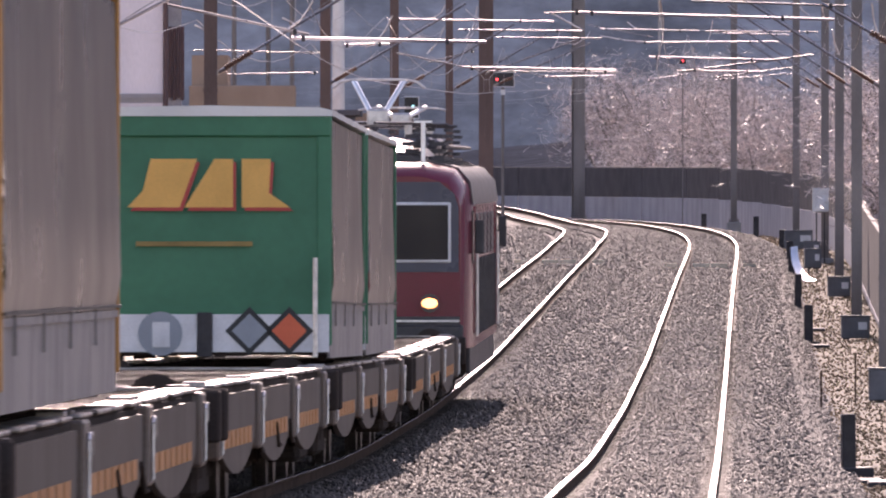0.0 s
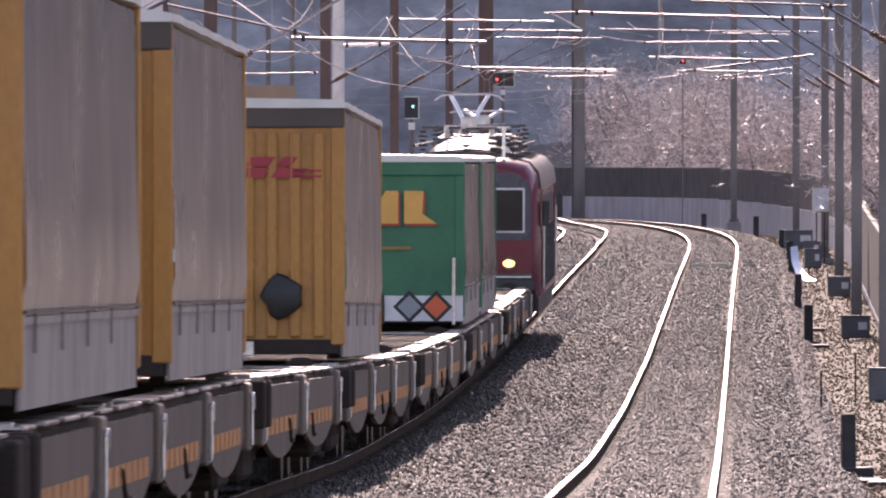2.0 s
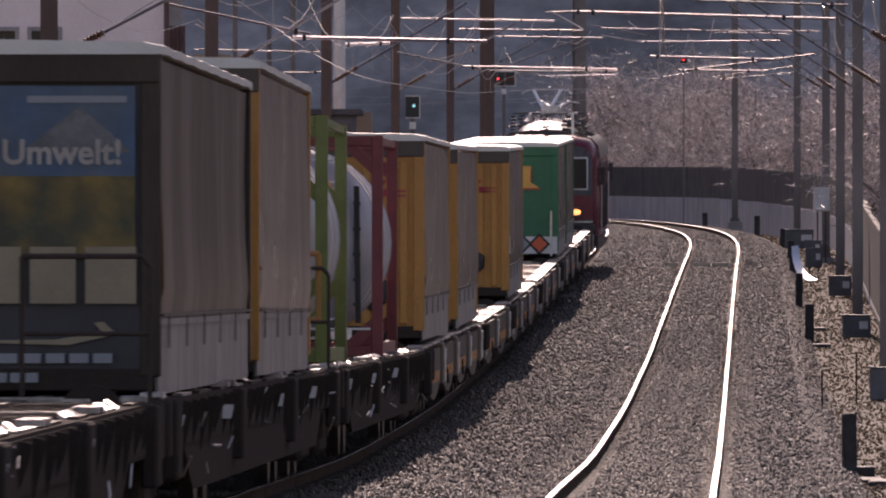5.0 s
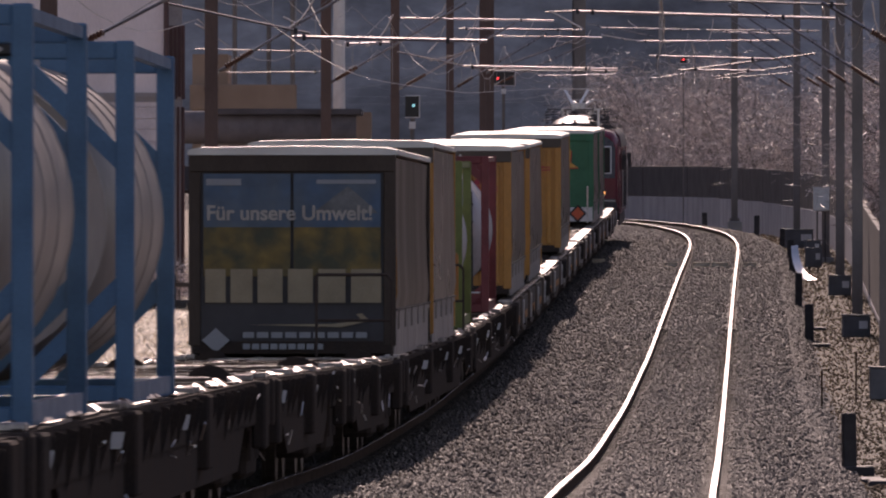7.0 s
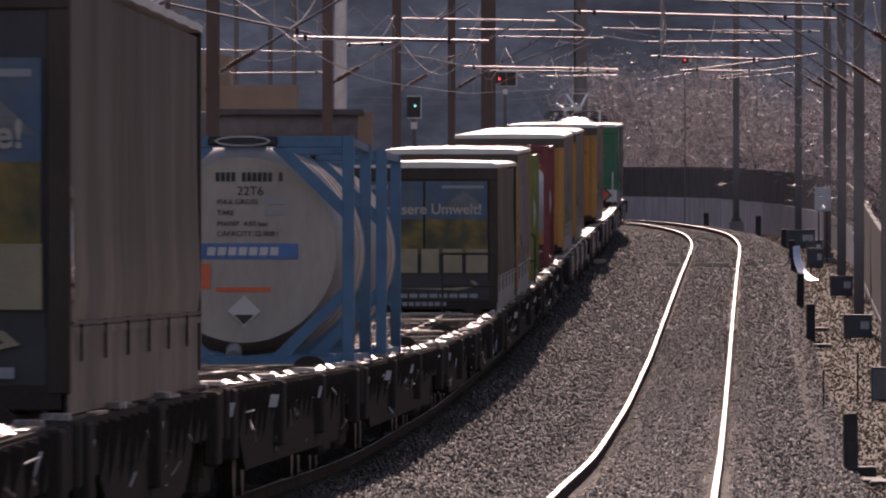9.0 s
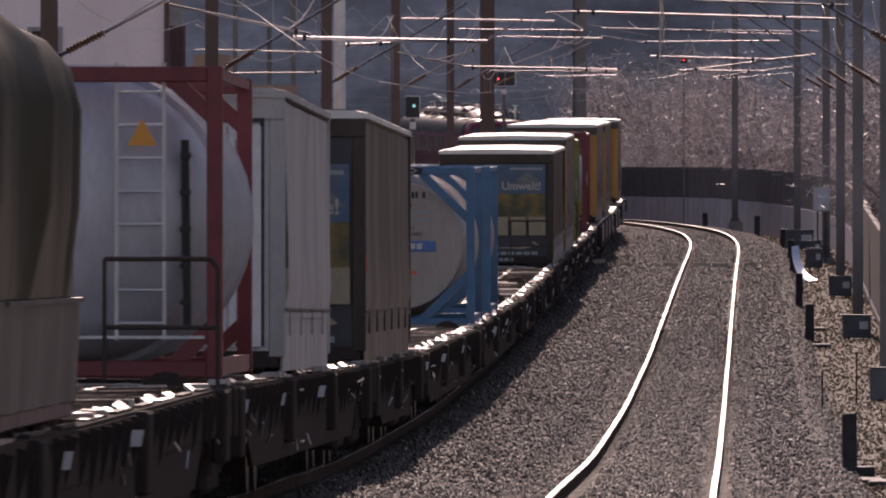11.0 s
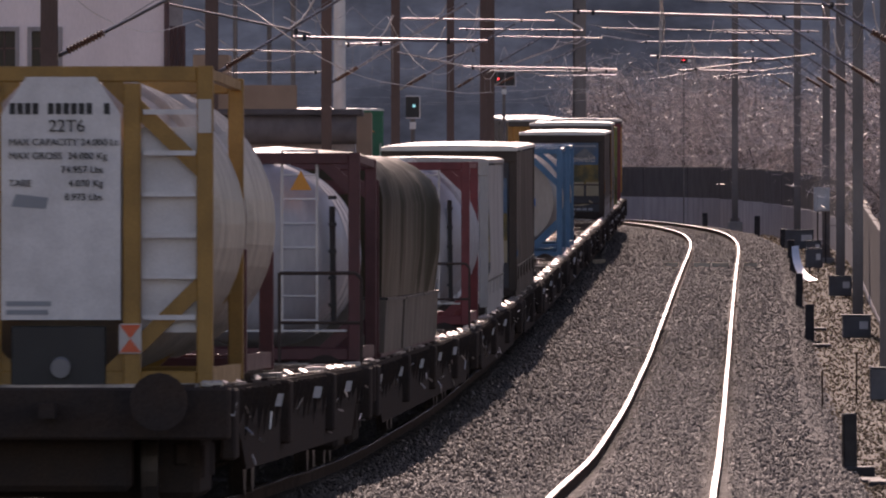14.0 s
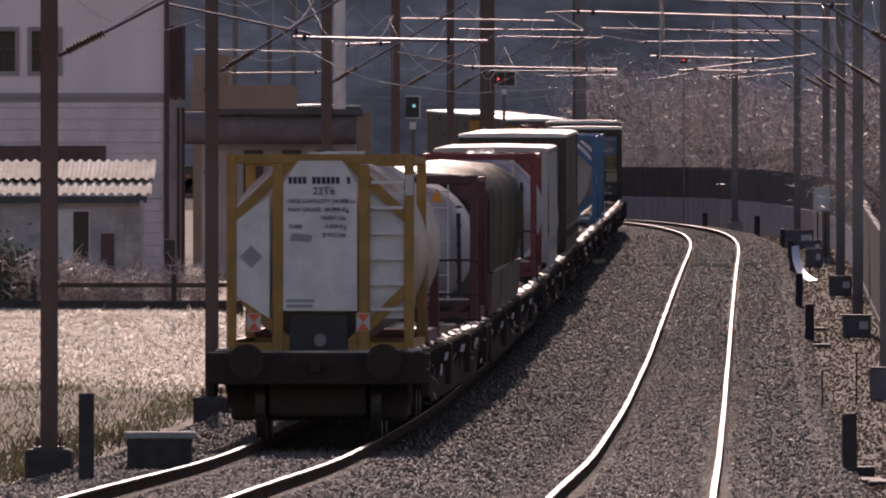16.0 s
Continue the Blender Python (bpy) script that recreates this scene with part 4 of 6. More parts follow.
for i in range(84):
    s = 300 + (i % 46) * 7.2 + rs.uniform(-2, 2)
    k = int(np.argmin(abs(LS - s)))
    d = Vector((BANK_X[k + 1] - BANK_X[k], BANK_Y[k + 1] - BANK_Y[k], 0)).normalized()
    p = Vector((BANK_X[k], BANK_Y[k], 0)) + Vector((d.y, -d.x, 0)) * ((7.5 if i % 2 else 12.5) + (11 if i > 45 else 0) + rs.uniform(-1, 2.5))
    if p.x / p.y < 0.0137:
        continue
    p.z = bank_z(p.x, p.y)
    k = i % 4
    sc = rs.uniform(0.75, 1.25) * (0.8 if i % 2 else 1.15) * (1.4 if p.x / p.y > 0.021 else 1.1)
    m = Matrix.Translation(p) @ pose(0, 0, 0, 0, 0, rs.uniform(0, 360))
    ob = kinds[k] if not used[k] else copy_thing(kinds[k], m)
    if not used[k]:
        used[k] = True
        ob.matrix_basis = m
    ob.scale = (sc, sc, sc)
hk = make_shrub(30, 1.3, 1.0, 2200, HEDGE, True)
hk.matrix_basis = Matrix.Translation((-9.6, 266, gz(266)))
lk = make_shrub(31, 1.2, 0.9, 1500, TWIG, False)
lk.matrix_basis = Matrix.Translation((-7.4, 266, gz(266)))
for x, y, q in ((-10.6, 264, 1.5), (-9.0, 264, 1.3), (-7.9, 265, 0.9)):
    h2 = copy_thing(hk if q > 1.4 else lk, Matrix.Translation((x, y, gz(y))) @ pose(0, 0, 0, 0, 0, x * 77))
    h2.scale = (q, q, q)
for x in (-8.3, -5.9, -11):
    copy_thing(lk, Matrix.Translation((x, 267, gz(266))) @ pose(0, 0, 0, 0, 0, x * 40))


# ---- far forest trees on the hill ----
def make_far_wood():
    rng = np.random.default_rng(21)
    vs, fs = [], []
    for i in range(4200):
        x, y = rng.uniform(-48, 48), rng.uniform(764, 815)
        z = float(np.interp(y, LY, LZ)) - 0.55 + float(np.interp(y - 0.12 * x, (760, 772, 1000, 1500, 2600), (0, 9, 205, 420, 480)))
        h, r = rng.uniform(2.5, 5), rng.uniform(0.7, 1.5)
        k = len(vs)
        n = 7
        for f, q in ((0.15, 0.55), (0.4, 1.0), (0.75, 0.6)):
            for j in range(n):
                a = 6.283 * j / n
                qq = r * q * rng.uniform(0.65, 1.25)
                vs.append((x + math.cos(a) * qq, y + math.sin(a) * qq, z + h * f + rng.uniform(-0.6, 0.6)))
        vs.append((x, y, z + h))
        for a in range(2):
            for j in range(n):
                fs.append((k + a * n + j, k + a * n + (j + 1) % n, k + (a + 1) * n + (j + 1) % n, k + (a + 1) * n + j))
        fs += [(k + 2 * n + j, k + 2 * n + (j + 1) % n, k + 3 * n) for j in range(n)]
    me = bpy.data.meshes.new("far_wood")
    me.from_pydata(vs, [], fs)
    me.materials.append(FOREST_HAZED)
    tagged(new("far_wood", me), "distant hillside woodland with haze paled into its grey", "woodland", kind="stuff")


make_far_wood()


# ---- the train ----
V = 15.6 * K
BELLY = mat("grey_belly_paint", (0.09, 0.07, 0.058), 0.6, 0.0, var=0.4, scale=1.2, tint=(0.1, 0.07, 0.055), streak=2, spec=0.25)
BRACKET = mat("weathered_bracket", (0.15, 0.12, 0.105), 0.5, 0.3, var=0.45, scale=2.5, tint=(0.15, 0.075, 0.045))
TRAIN = []


def runs(ob, u, length):
    """A vehicle or load whose rear end stands at u along the left track when the clip begins."""
    TRAIN.append((ob, u, length))
    return ob


def wheelset(bm, y):
    rod(bm, (-0.95, y, 0.46), (0.95, y, 0.46), 0.075, 8)
    for x in (-0.75, 0.75):
        rod(bm, (x - 0.065, y, 0.46), (x + 0.065, y, 0.46), 0.455, 24)
        rod(bm, (x * 0.93 - 0.015, y, 0.46), (x * 0.93 + 0.015, y, 0.46), 0.485, 24)


def make_bogie(parent, y):
    bm = B()
    for x in (-1.0, 1.0):
        bx(bm, x - 0.06, x + 0.06, y - 1.25, y + 1.25, 0.5, 0.68, 0.02)
        for w in (-0.9, 0.9):
            bx(bm, x - 0.11, x + 0.11, y + w - 0.16, y + w + 0.16, 0.34, 0.62, 0.03)
            rod(bm, (x * 1.1, y + w - 0.24, 0.4), (x * 1.1, y + w - 0.24, 0.66), 0.06, 8)
            rod(bm, (x * 1.1, y + w + 0.24, 0.4), (x * 1.1, y + w + 0.24, 0.66), 0.06, 8)
    bx(bm, -1.0, 1.0, y - 0.18, y + 0.18, 0.5, 0.72, 0.02)
    b = part("bogie", bm, CHASSIS, parent)
    for w in (-0.9, 0.9):
        bm = B()
        wheelset(bm, y + w)
        part("wheelset", bm, WHEEL, b)


def make_wagon(u, length, style, label, end_rail=False):
    t = runs(thing("container_wagon", label, "flat wagon", "wagons of the freight train"), u, length)
    L = length
    sill = B()
    hw = 1.22 if style == "pocket" else 1.33
    for x in (-hw, hw):
        o = 1 if x > 0 else -1
        bx(sill, x - 0.03, x + 0.03, 0.35, L - 0.35, 0.78, 1.1)
        bx(sill, x - 0.1 * (o > 0) - 0.02, x + 0.1 * (o < 0) + 0.02, 0.35, L - 0.35, 1.1, 1.125)
        bx(sill, x - 0.1 * (o > 0) - 0.02, x + 0.1 * (o < 0) + 0.02, 0.35, L - 0.35, 0.755, 0.78)
        # belly plates below the sill
        if style == "slat":
            poly(sill, [(x - 0.02, 3.6, 0.76), (x - 0.02, 5.0, 0.42), (x - 0.02, L - 5.0, 0.42), (x - 0.02, L - 3.6, 0.76)], 0.04, (1, 0, 0))
    pieces("side_sill", sill, CHASSIS, t)
    bm = B()
    n = max(3, int(L / 2.1))
    for i in range(n + 1):
        y = 0.5 + (L - 1.0) * i / n
        bx(bm, -1.2, 1.2, y - 0.09, y + 0.09, 0.92, 1.09)
    bx(bm, -0.22, 0.22, 0.3, L - 0.3, 0.82, 1.08)
    pieces("cross_member", bm, CHASSIS, t)
    bm = B()
    for y in (0.18, L - 0.18):
        bx(bm, -1.42, 1.42, y - 0.17, y + 0.17, 0.72, 1.13, 0.02)
    pieces("headstock", bm, CHASSIS, t)
    for y, d in ((0.0, -1), (L, 1)):
        for x in (-0.88, 0.88):
            bm = B()
            rod(bm, (x, y, 1.02), (x, y + d * 0.3, 1.02), 0.1, 12)
            rod(bm, (x, y + d * 0.3, 1.02), (x, y + d * 0.34, 1.02), 0.23, 18)
            part("buffer", bm, CHASSIS, t)
    bm = B()
    beam(bm, (0, -0.45, 0.95), (0, L + 0.45, 0.95), 0.12, 0.12)
    part("coupling", bm, CHASSIS, t)
    bm = B()
    bx(bm, -hw, hw, 0.36, L - 0.36, 1.03, 1.075)
    part("deck_sheet", bm, CHASSIS, t)
    for y in (1.0, L - 3.2):
        bm = B()
        bx(bm, -1.14, 1.14, y, y + 2.2, 0.24, 0.82, 0.05)
        part("bogie_frame", bm, CHASSIS, t)
    # worn top plates, treads and container pins
    bm = B()
    if style == "pocket":
        m = max(4, round(L / 2.2))
        dull = B()
        for i in range(m):
            y = 0.9 + (L - 1.8) * i / m
            for x in (-1.16, 1.16):
                bx(bm, x - 0.14, x + 0.13, y, y + (L - 1.8) / m * (0.55 + 0.15 * (i % 3)), 1.127, 1.155, 0.008)
            for k in range(3):
                ya = y + 0.2 + k * 0.7
                if (i + k) % 4:
                    bx(dull, -0.95, 0.95, ya, ya + 0.12, 1.07, 1.132)
                    continue
                loft(bm, [[(-0.95, ya, 1.08), (0.95, ya, 1.08), (0.95, ya, 1.11), (-0.95, ya, 1.11)], [(-0.95, ya + 0.05 * k, 1.08), (0.95, ya + 0.09, 1.08), (0.95, ya + 0.09, 1.125), (-0.95, ya + 0.05 * k, 1.125)]])
    else:
        rng = random.Random(int(u * 10) + 7)
        dull = B()
        for i in range(int(L / 0.8)):
            y = 0.6 + i * 0.8 + rng.uniform(-0.12, 0.12)
            if y > L - 0.7:
                break
            w, lean = rng.uniform(0.03, 0.07), rng.uniform(-0.2, 0.2)
            beam(bm if rng.random() < 0.15 else dull, (-1.12, y, 1.1), (1.12, y + lean, 1.1 + rng.uniform(0.0, 0.03)), w, 0.06)
        for x in (-hw + 0.05, -0.42, 0.42, hw - 0.05):
            for k in range(int(L / 3.2)):
                ya = 0.5 + k * 3.2 + rng.uniform(0, 0.5)
                if ya + 2.4 < L:
                    bx(bm if (k + int(x * 9)) % 3 == 0 else dull, x - 0.035, x + 0.035, ya, ya + rng.uniform(1.2, 2.4), 1.126, 1.145)
        # folded spigots in short rows along the deck's edges
        y = 1.0
        fold = B()
        while y < L - 2.5:
            for k in range(rng.randint(2, 4)):
                for o in (-1, 1):
                    beam(fold if (k + o) % 3 else dull, (o * (hw - 0.04), y + k * 0.42, 1.09), (o * (hw - 0.16), y + k * 0.42 + 0.2, 1.14 + rng.uniform(0, 0.03)), 0.035, 0.03)
            y += rng.uniform(2.4, 4.2)
        pieces("folding_spigot", fold, EDGE, t, "worn bright folding spigot")
        # bright little rods added at random along the side to give glints
        hook = B()
        for i in range(int(L * 0.45)):
            y, zz = rng.uniform(0.6, L - 1), rng.uniform(0.5, 1.02)
            rod(hook, (hw + 0.04, y, zz), (hw + 0.04 + rng.uniform(0.0, 0.07), y + rng.uniform(-0.25, 0.25), zz + rng.uniform(-0.12, 0.16)), rng.uniform(0.005, 0.011), 5)
        pieces("hook", hook, EDGE, t)
        tags = B()
        for i in range(int(L / 9)):
            y = 1.5 + i * 9 + rng.uniform(-1, 1)
            poly(tags, [(hw + 0.1, y, 0.9), (hw + 0.02, y - 0.02, 0.9), (hw + 0.04, y + 0.02, 1.01), (hw + 0.12, y + 0.04, 1.01)], 0.012)
        pieces("tag_plate", tags, PRINT_W, t)
        gus = B()
        for i in range(int(L / 1.3)):
            y = 0.7 + i * 1.3 + rng.uniform(-0.2, 0.2)
            for o in (-1, 1):
                poly(gus, [(o * (hw + 0.03), y, 1.1), (o * (hw + 0.11), y, 1.08), (o * (hw + 0.09), y, 0.98), (o * (hw + 0.03), y, 0.62 + rng.uniform(0, 0.2))], 0.03)
        pieces("gusset", gus, CHASSIS, t)
    pieces("slat", dull, SLAT, t, "dark worn steel slats")
    for f in (0.03, 0.33, 0.36, 0.64, 0.67, 0.96):
        for x in (0.09 - hw, hw - 0.09):
            bx(bm, x - 0.09, x + 0.09, L * f - 0.1, L * f + 0.1, 1.127, 1.18, 0.01)
    bx(bm, -0.9, 0.9, 0.1, 0.22, 1.13, 1.15)
    bx(bm, -0.9, 0.9, L - 0.22, L - 0.1, 1.13, 1.15)
    pieces("deck_plate", bm, DECKTOP, t, "worn shiny steel deck plates")
    # bulging side stanchions with scuffed edges
    bm = B()
    m = max(3, round(L / (9.0 if style == "pocket" else 12.0)) + 1)
    step = (L - 2.2) / (m - 1)
    for i in range(m):
        y = 1.1 + step * i
        for o in (-1, 1):
            x = o * (hw + 0.05)
            bx(bm, x - 0.06, x + 0.06, y - 0.35, y + 0.35, 0.55, 1.12, 0.02)
            if style == "pocket" and i < m - 1:
                n = 14
                lo = [(x, y + 0.5 + (step - 1.0) * k / n, 0.95 - 0.56 * math.sin(math.pi * (0.08 + 0.84 * k / n)) ** 0.5) for k in range(n + 1)]
                bb = B()
                poly(bb, [(x - o * 0.03, p[1], p[2]) for p in lo] + [(x - o * 0.03, lo[-1][1], 1.06), (x - o * 0.03, lo[0][1], 1.06)], o * 0.05, (1, 0, 0))
                belly = part("belly_plate", bb, BELLY, t, "weathered grey bulging side plate")
                bb = B()
                for k in range(7):
                    ya = y + 1.1 + (step - 2.2) * k / 7
                    bx(bb, x + o * 0.022 - 0.004, x + o * 0.022 + 0.004, ya, ya + (step - 2.2) / 7 * 0.8, 0.62, 0.76)
                pieces("marking_plate", bb, LABEL_OR, belly)
            if style != "pocket":
                continue
            ed = B()
            e = o * (hw + 0.13)
            for ya, za, yb, zb in ((-0.22, 0.6, -0.2, 0.99), (-0.2, 0.99, -0.14, 1.03), (-0.14, 1.03, 0.1, 1.03), (0.1, 1.03, 0.14, 0.9)):
                rod(ed, (e, y + ya, za), (e, y + yb, zb), 0.016, 6)
            rod(ed, (e, y - 0.22, 0.6), (e - o * 0.14, y - 0.22, 0.58), 0.014, 5)
            part("lashing_loop", ed, EDGE, t, "bright scuffed steel loop")
            lug = B()
            for k in range(9):
                bx(lug, o * (hw - 0.02) - 0.03, o * (hw - 0.02) + 0.03, y + 0.55 + k * 0.3, y + 0.68 + k * 0.3, 1.02, 1.128, 0.006)
            pieces("edge_lug", lug, EDGE, t)
    pieces("side_bracket", bm, BRACKET if style == "pocket" else CHASSIS, t)
    bm = B()
    for f in (0.35, 0.5, 0.62):
        rod(bm, (-0.5, L * f, 0.55), (-0.5, L * f + 1.0, 0.55), 0.17, 12)
        rod(bm, (1.3, L * f, 0.72), (1.3, L * f + 0.5, 0.52), 0.02, 6)
        rod(bm, (1.3, L * f + 0.5, 0.52), (1.3, L * f + 1.0, 0.52), 0.02, 6)
    pieces("brake_rod", bm, CHASSIS, t)
    bm = B()
    for y0, y1 in ((0.5, 3.9), (L - 3.9, L - 0.5), (L * 0.42, L * 0.58)):
        bx(bm, -0.62, 0.62, y0, y1, 0.3, 0.8, 0.05)
    pieces("underframe_box", bm, CHASSIS, t)
    for y in ((2.2, L - 2.2) if L < 24 else (2.2, L / 2, L - 2.2)):
        make_bogie(t, y)
    if end_rail:
        bm = B()
        for y in (0.3,):
            rod(bm, (0.35, y, 1.13), (0.35, y, 2.15), 0.02, 6)
            rod(bm, (0.35, y, 2.15), (1.2, y, 2.15), 0.02, 6)
            rod(bm, (1.2, y, 2.15), (1.26, y, 2.08), 0.02, 6)
            rod(bm, (1.26, y, 2.08), (1.26, y, 0.95), 0.02, 6)
            rod(bm, (0.35, y, 1.6), (1.26, y, 1.6), 0.018, 6)
        part("handrail", bm, SLAT, t)
    if end_rail == "orange":
        bm = B()
        rod(bm, (0.85, 0.4, 1.13), (0.85, 0.4, 2.3), 0.028, 6)
        rod(bm, (0.85, 0.4, 2.3), (1.16, 0.4, 2.3), 0.028, 6)
        rod(bm, (1.16, 0.4, 2.3), (1.16, 0.4, 1.62), 0.028, 6)
        rod(bm, (0.85, 0.4, 1.62), (1.16, 0.4, 1.62), 0.02, 6)
        part("grab_frame", bm, LABEL_OR, t, "orange grab frame")
    return t


for u, L, style, lab, er in ((148.5, 27.3, "pocket", "empty articulated intermodal wagon with worn bright deck", False),
                             (120.8, 26.7, "pocket", "pocketed intermodal wagon carrying two green swap bodies", False),
                             (93.5, 26.5, "pocket", "empty intermodal wagon with shiny worn deck", False), (65.6, 27, "pocket", "intermodal wagon carrying a yellow swap body", False),
                             (43, 21.6, "pocket", "empty intermodal wagon with shiny worn deck", False), (8.8, 33.4, "pocket", "intermodal wagon carrying two yellow swap bodies", False),
                             (-27.2, 35.2, "slat", "container wagon carrying two tank containers", "orange"), (-64.2, 36.2, "slat", "container wagon carrying two curtain-sided bodies", "rail"),
                             (-84.4, 19.4, "slat", "empty container wagon with slatted shiny deck", False), (-104.6, 19.4, "slat", "empty container wagon with slatted shiny deck", False),
                             (-140, 34.6, "slat", "container wagon carrying two blue-framed tanks", False), (-173.4, 32.6, "slat", "empty container wagon with slatted shiny deck", False),
                             (-194.6, 20.4, "slat", "container wagon carrying a dark curtain-sided body", False), (-231, 35.6, "slat", "container wagon carrying a grey box and a tank", "rail"),
                             (-283.4, 51.6, "slat", "articulated container wagon carrying tarpaulin bodies and a tank", "rail"), (-321.2, 37, "slat", "last container wagon of the train carrying tanks", False)):
    make_wagon(u, L, style, lab, er)


def frame_end(t, y, W, H, z, paint, w=0.15, diag=0.7):
    """A corner-post frame across the container at y."""
    bm = B()
    for x in (-W / 2, W / 2 - w):
        bx(bm, x, x + w, y, y + w, z, z + H, 0.01)
    pieces("corner_post", bm, paint, t)
    bm = B()
    bx(bm, -W / 2 + w, W / 2 - w, y + 0.01, y + w - 0.01, z + H - 0.13, z + H - 0.004, 0.01)
    bx(bm, -W / 2 + w, W / 2 - w, y + 0.01, y + w - 0.01, z + 0.004, z + 0.14, 0.01)
    pieces("end_beam", bm, paint, t)
    if diag:
        bm = B()
        for o in (-1, 1):
            for za, zb in ((z + H - 0.1, z + H - diag), (z + 0.1, z + diag)):
                beam(bm, (o * (W / 2 - diag), y + 0.08, za), (o * (W / 2 - 0.08), y + 0.08, zb), 0.1, 0.13)
        pieces("diagonal_brace", bm, paint, t)


def tank_container(u, length, label, paint, shell, H=2.55, ribs=False, ladder=True, top=True, z=1.18):
    t = runs(thing("tank_container", label, "tank container", "tank containers on the train"), u, length)
    L, W = length, 2.44
    for y in [0.0, L - 0.15]:
        frame_end(t, y, W, H if top else H * 0.42, z, paint, 0.13, diag=(0.0 if not top else 0.42 if ladder else 0.85))
    bm = B()
    for x in (-W / 2 + 0.02, W / 2 - 0.1):
        bx(bm, x, x + 0.08, 0.15, L - 0.15, z + 0.02, z + 0.16)
        if top:
            bx(bm, x, x + 0.08, 0.15, L - 0.15, z + H - 0.1, z + H - 0.02)
    pieces("side_rail", bm, paint, t)
    R, cz = (1.2 if ribs else 1.16) * min(1.0, H / 2.55), z + H / 2 + 0.04
    bm = B()
    rings = []
    for y, r in ((0.2, 0.02), (0.22, R * 0.42), (0.3, R * 0.72), (0.42, R * 0.9), (0.6, R)):
        rings.append((y, r))
    ys = [0.6 + (L - 1.2) * i / 12 for i in range(1, 12)]
    rings += [(y, R) for y in ys] + [(L - 0.6, R), (L - 0.42, R * 0.9), (L - 0.3, R * 0.72), (L - 0.22, R * 0.42), (L - 0.2, 0.02)]
    loft(bm, [[(math.cos(a) * r, y, cz + math.sin(a) * r) for a in [2 * math.pi * k / 40 for k in range(40)]] for y, r in rings])
    part("barrel", bm, shell, t, smooth=True)
    bm = B()
    nr = 16 if ribs else 4
    for i in range(nr):
        y = 0.7 + (L - 1.4) * i / (nr - 1)
        q = R + (0.06 if ribs else 0.012)
        w = 0.05 if ribs else 0.035
        loft(bm, [[(math.cos(a) * rr, y + dy, cz + math.sin(a) * rr) for a in [2 * math.pi * k / 40 for k in range(40)]] for dy, rr in ((-w, R - 0.01), (-w * 0.5, q), (w * 0.5, q), (w, R - 0.01))], False)
    pieces("hoop", bm, shell, t)
    bm = B()
    bx(bm, -0.24, 0.24, 0.5, L - 0.5, cz + R - 0.01, cz + R + 0.05)
    rod(bm, (0, L / 2, cz + R), (0, L / 2, cz + R + 0.1), 0.28, 14)
    part("walkway", bm, LADDER, t)
    if ladder:
        bm = B()
        for x in (0.35, 0.74):
            rod(bm, (x, 0.1, z + 0.3), (x, 0.06, z + H + 0.03), 0.018, 6)
        for i in range(8):
            rod(bm, (0.35, 0.08, z + 0.45 + i * 0.27), (0.74, 0.08, z + 0.45 + i * 0.27), 0.014, 6)
        part("ladder", bm, LADDER, t)
        bm = B()
        bx(bm, -0.9, W / 2 - 0.15, -0.01, 0.14, z + 0.32, z + 0.345)
        part("step_plate", bm, LADDER, t)
        bm = B()
        poly(bm, [(0.44, 0.045, z + 1.9), (0.68, 0.045, z + 1.9), (0.56, 0.045, z + 2.12)], 0.012)
        part("warning_sign", bm, HAZ_ORY, t, "orange triangular warning sign")
        bm = B()
        rod(bm, (W / 2 - 0.3, 0.3, z + 0.4), (W / 2 - 0.32, 0.3, z + H - 0.6), 0.035, 8)
        for i in range(5):
            bx(bm, W / 2 - 0.36, W / 2 - 0.27, 0.25, 0.34, z + 0.6 + i * 0.3, z + 0.64 + i * 0.3)
        part("hose", bm, BLACK, t)
    return t


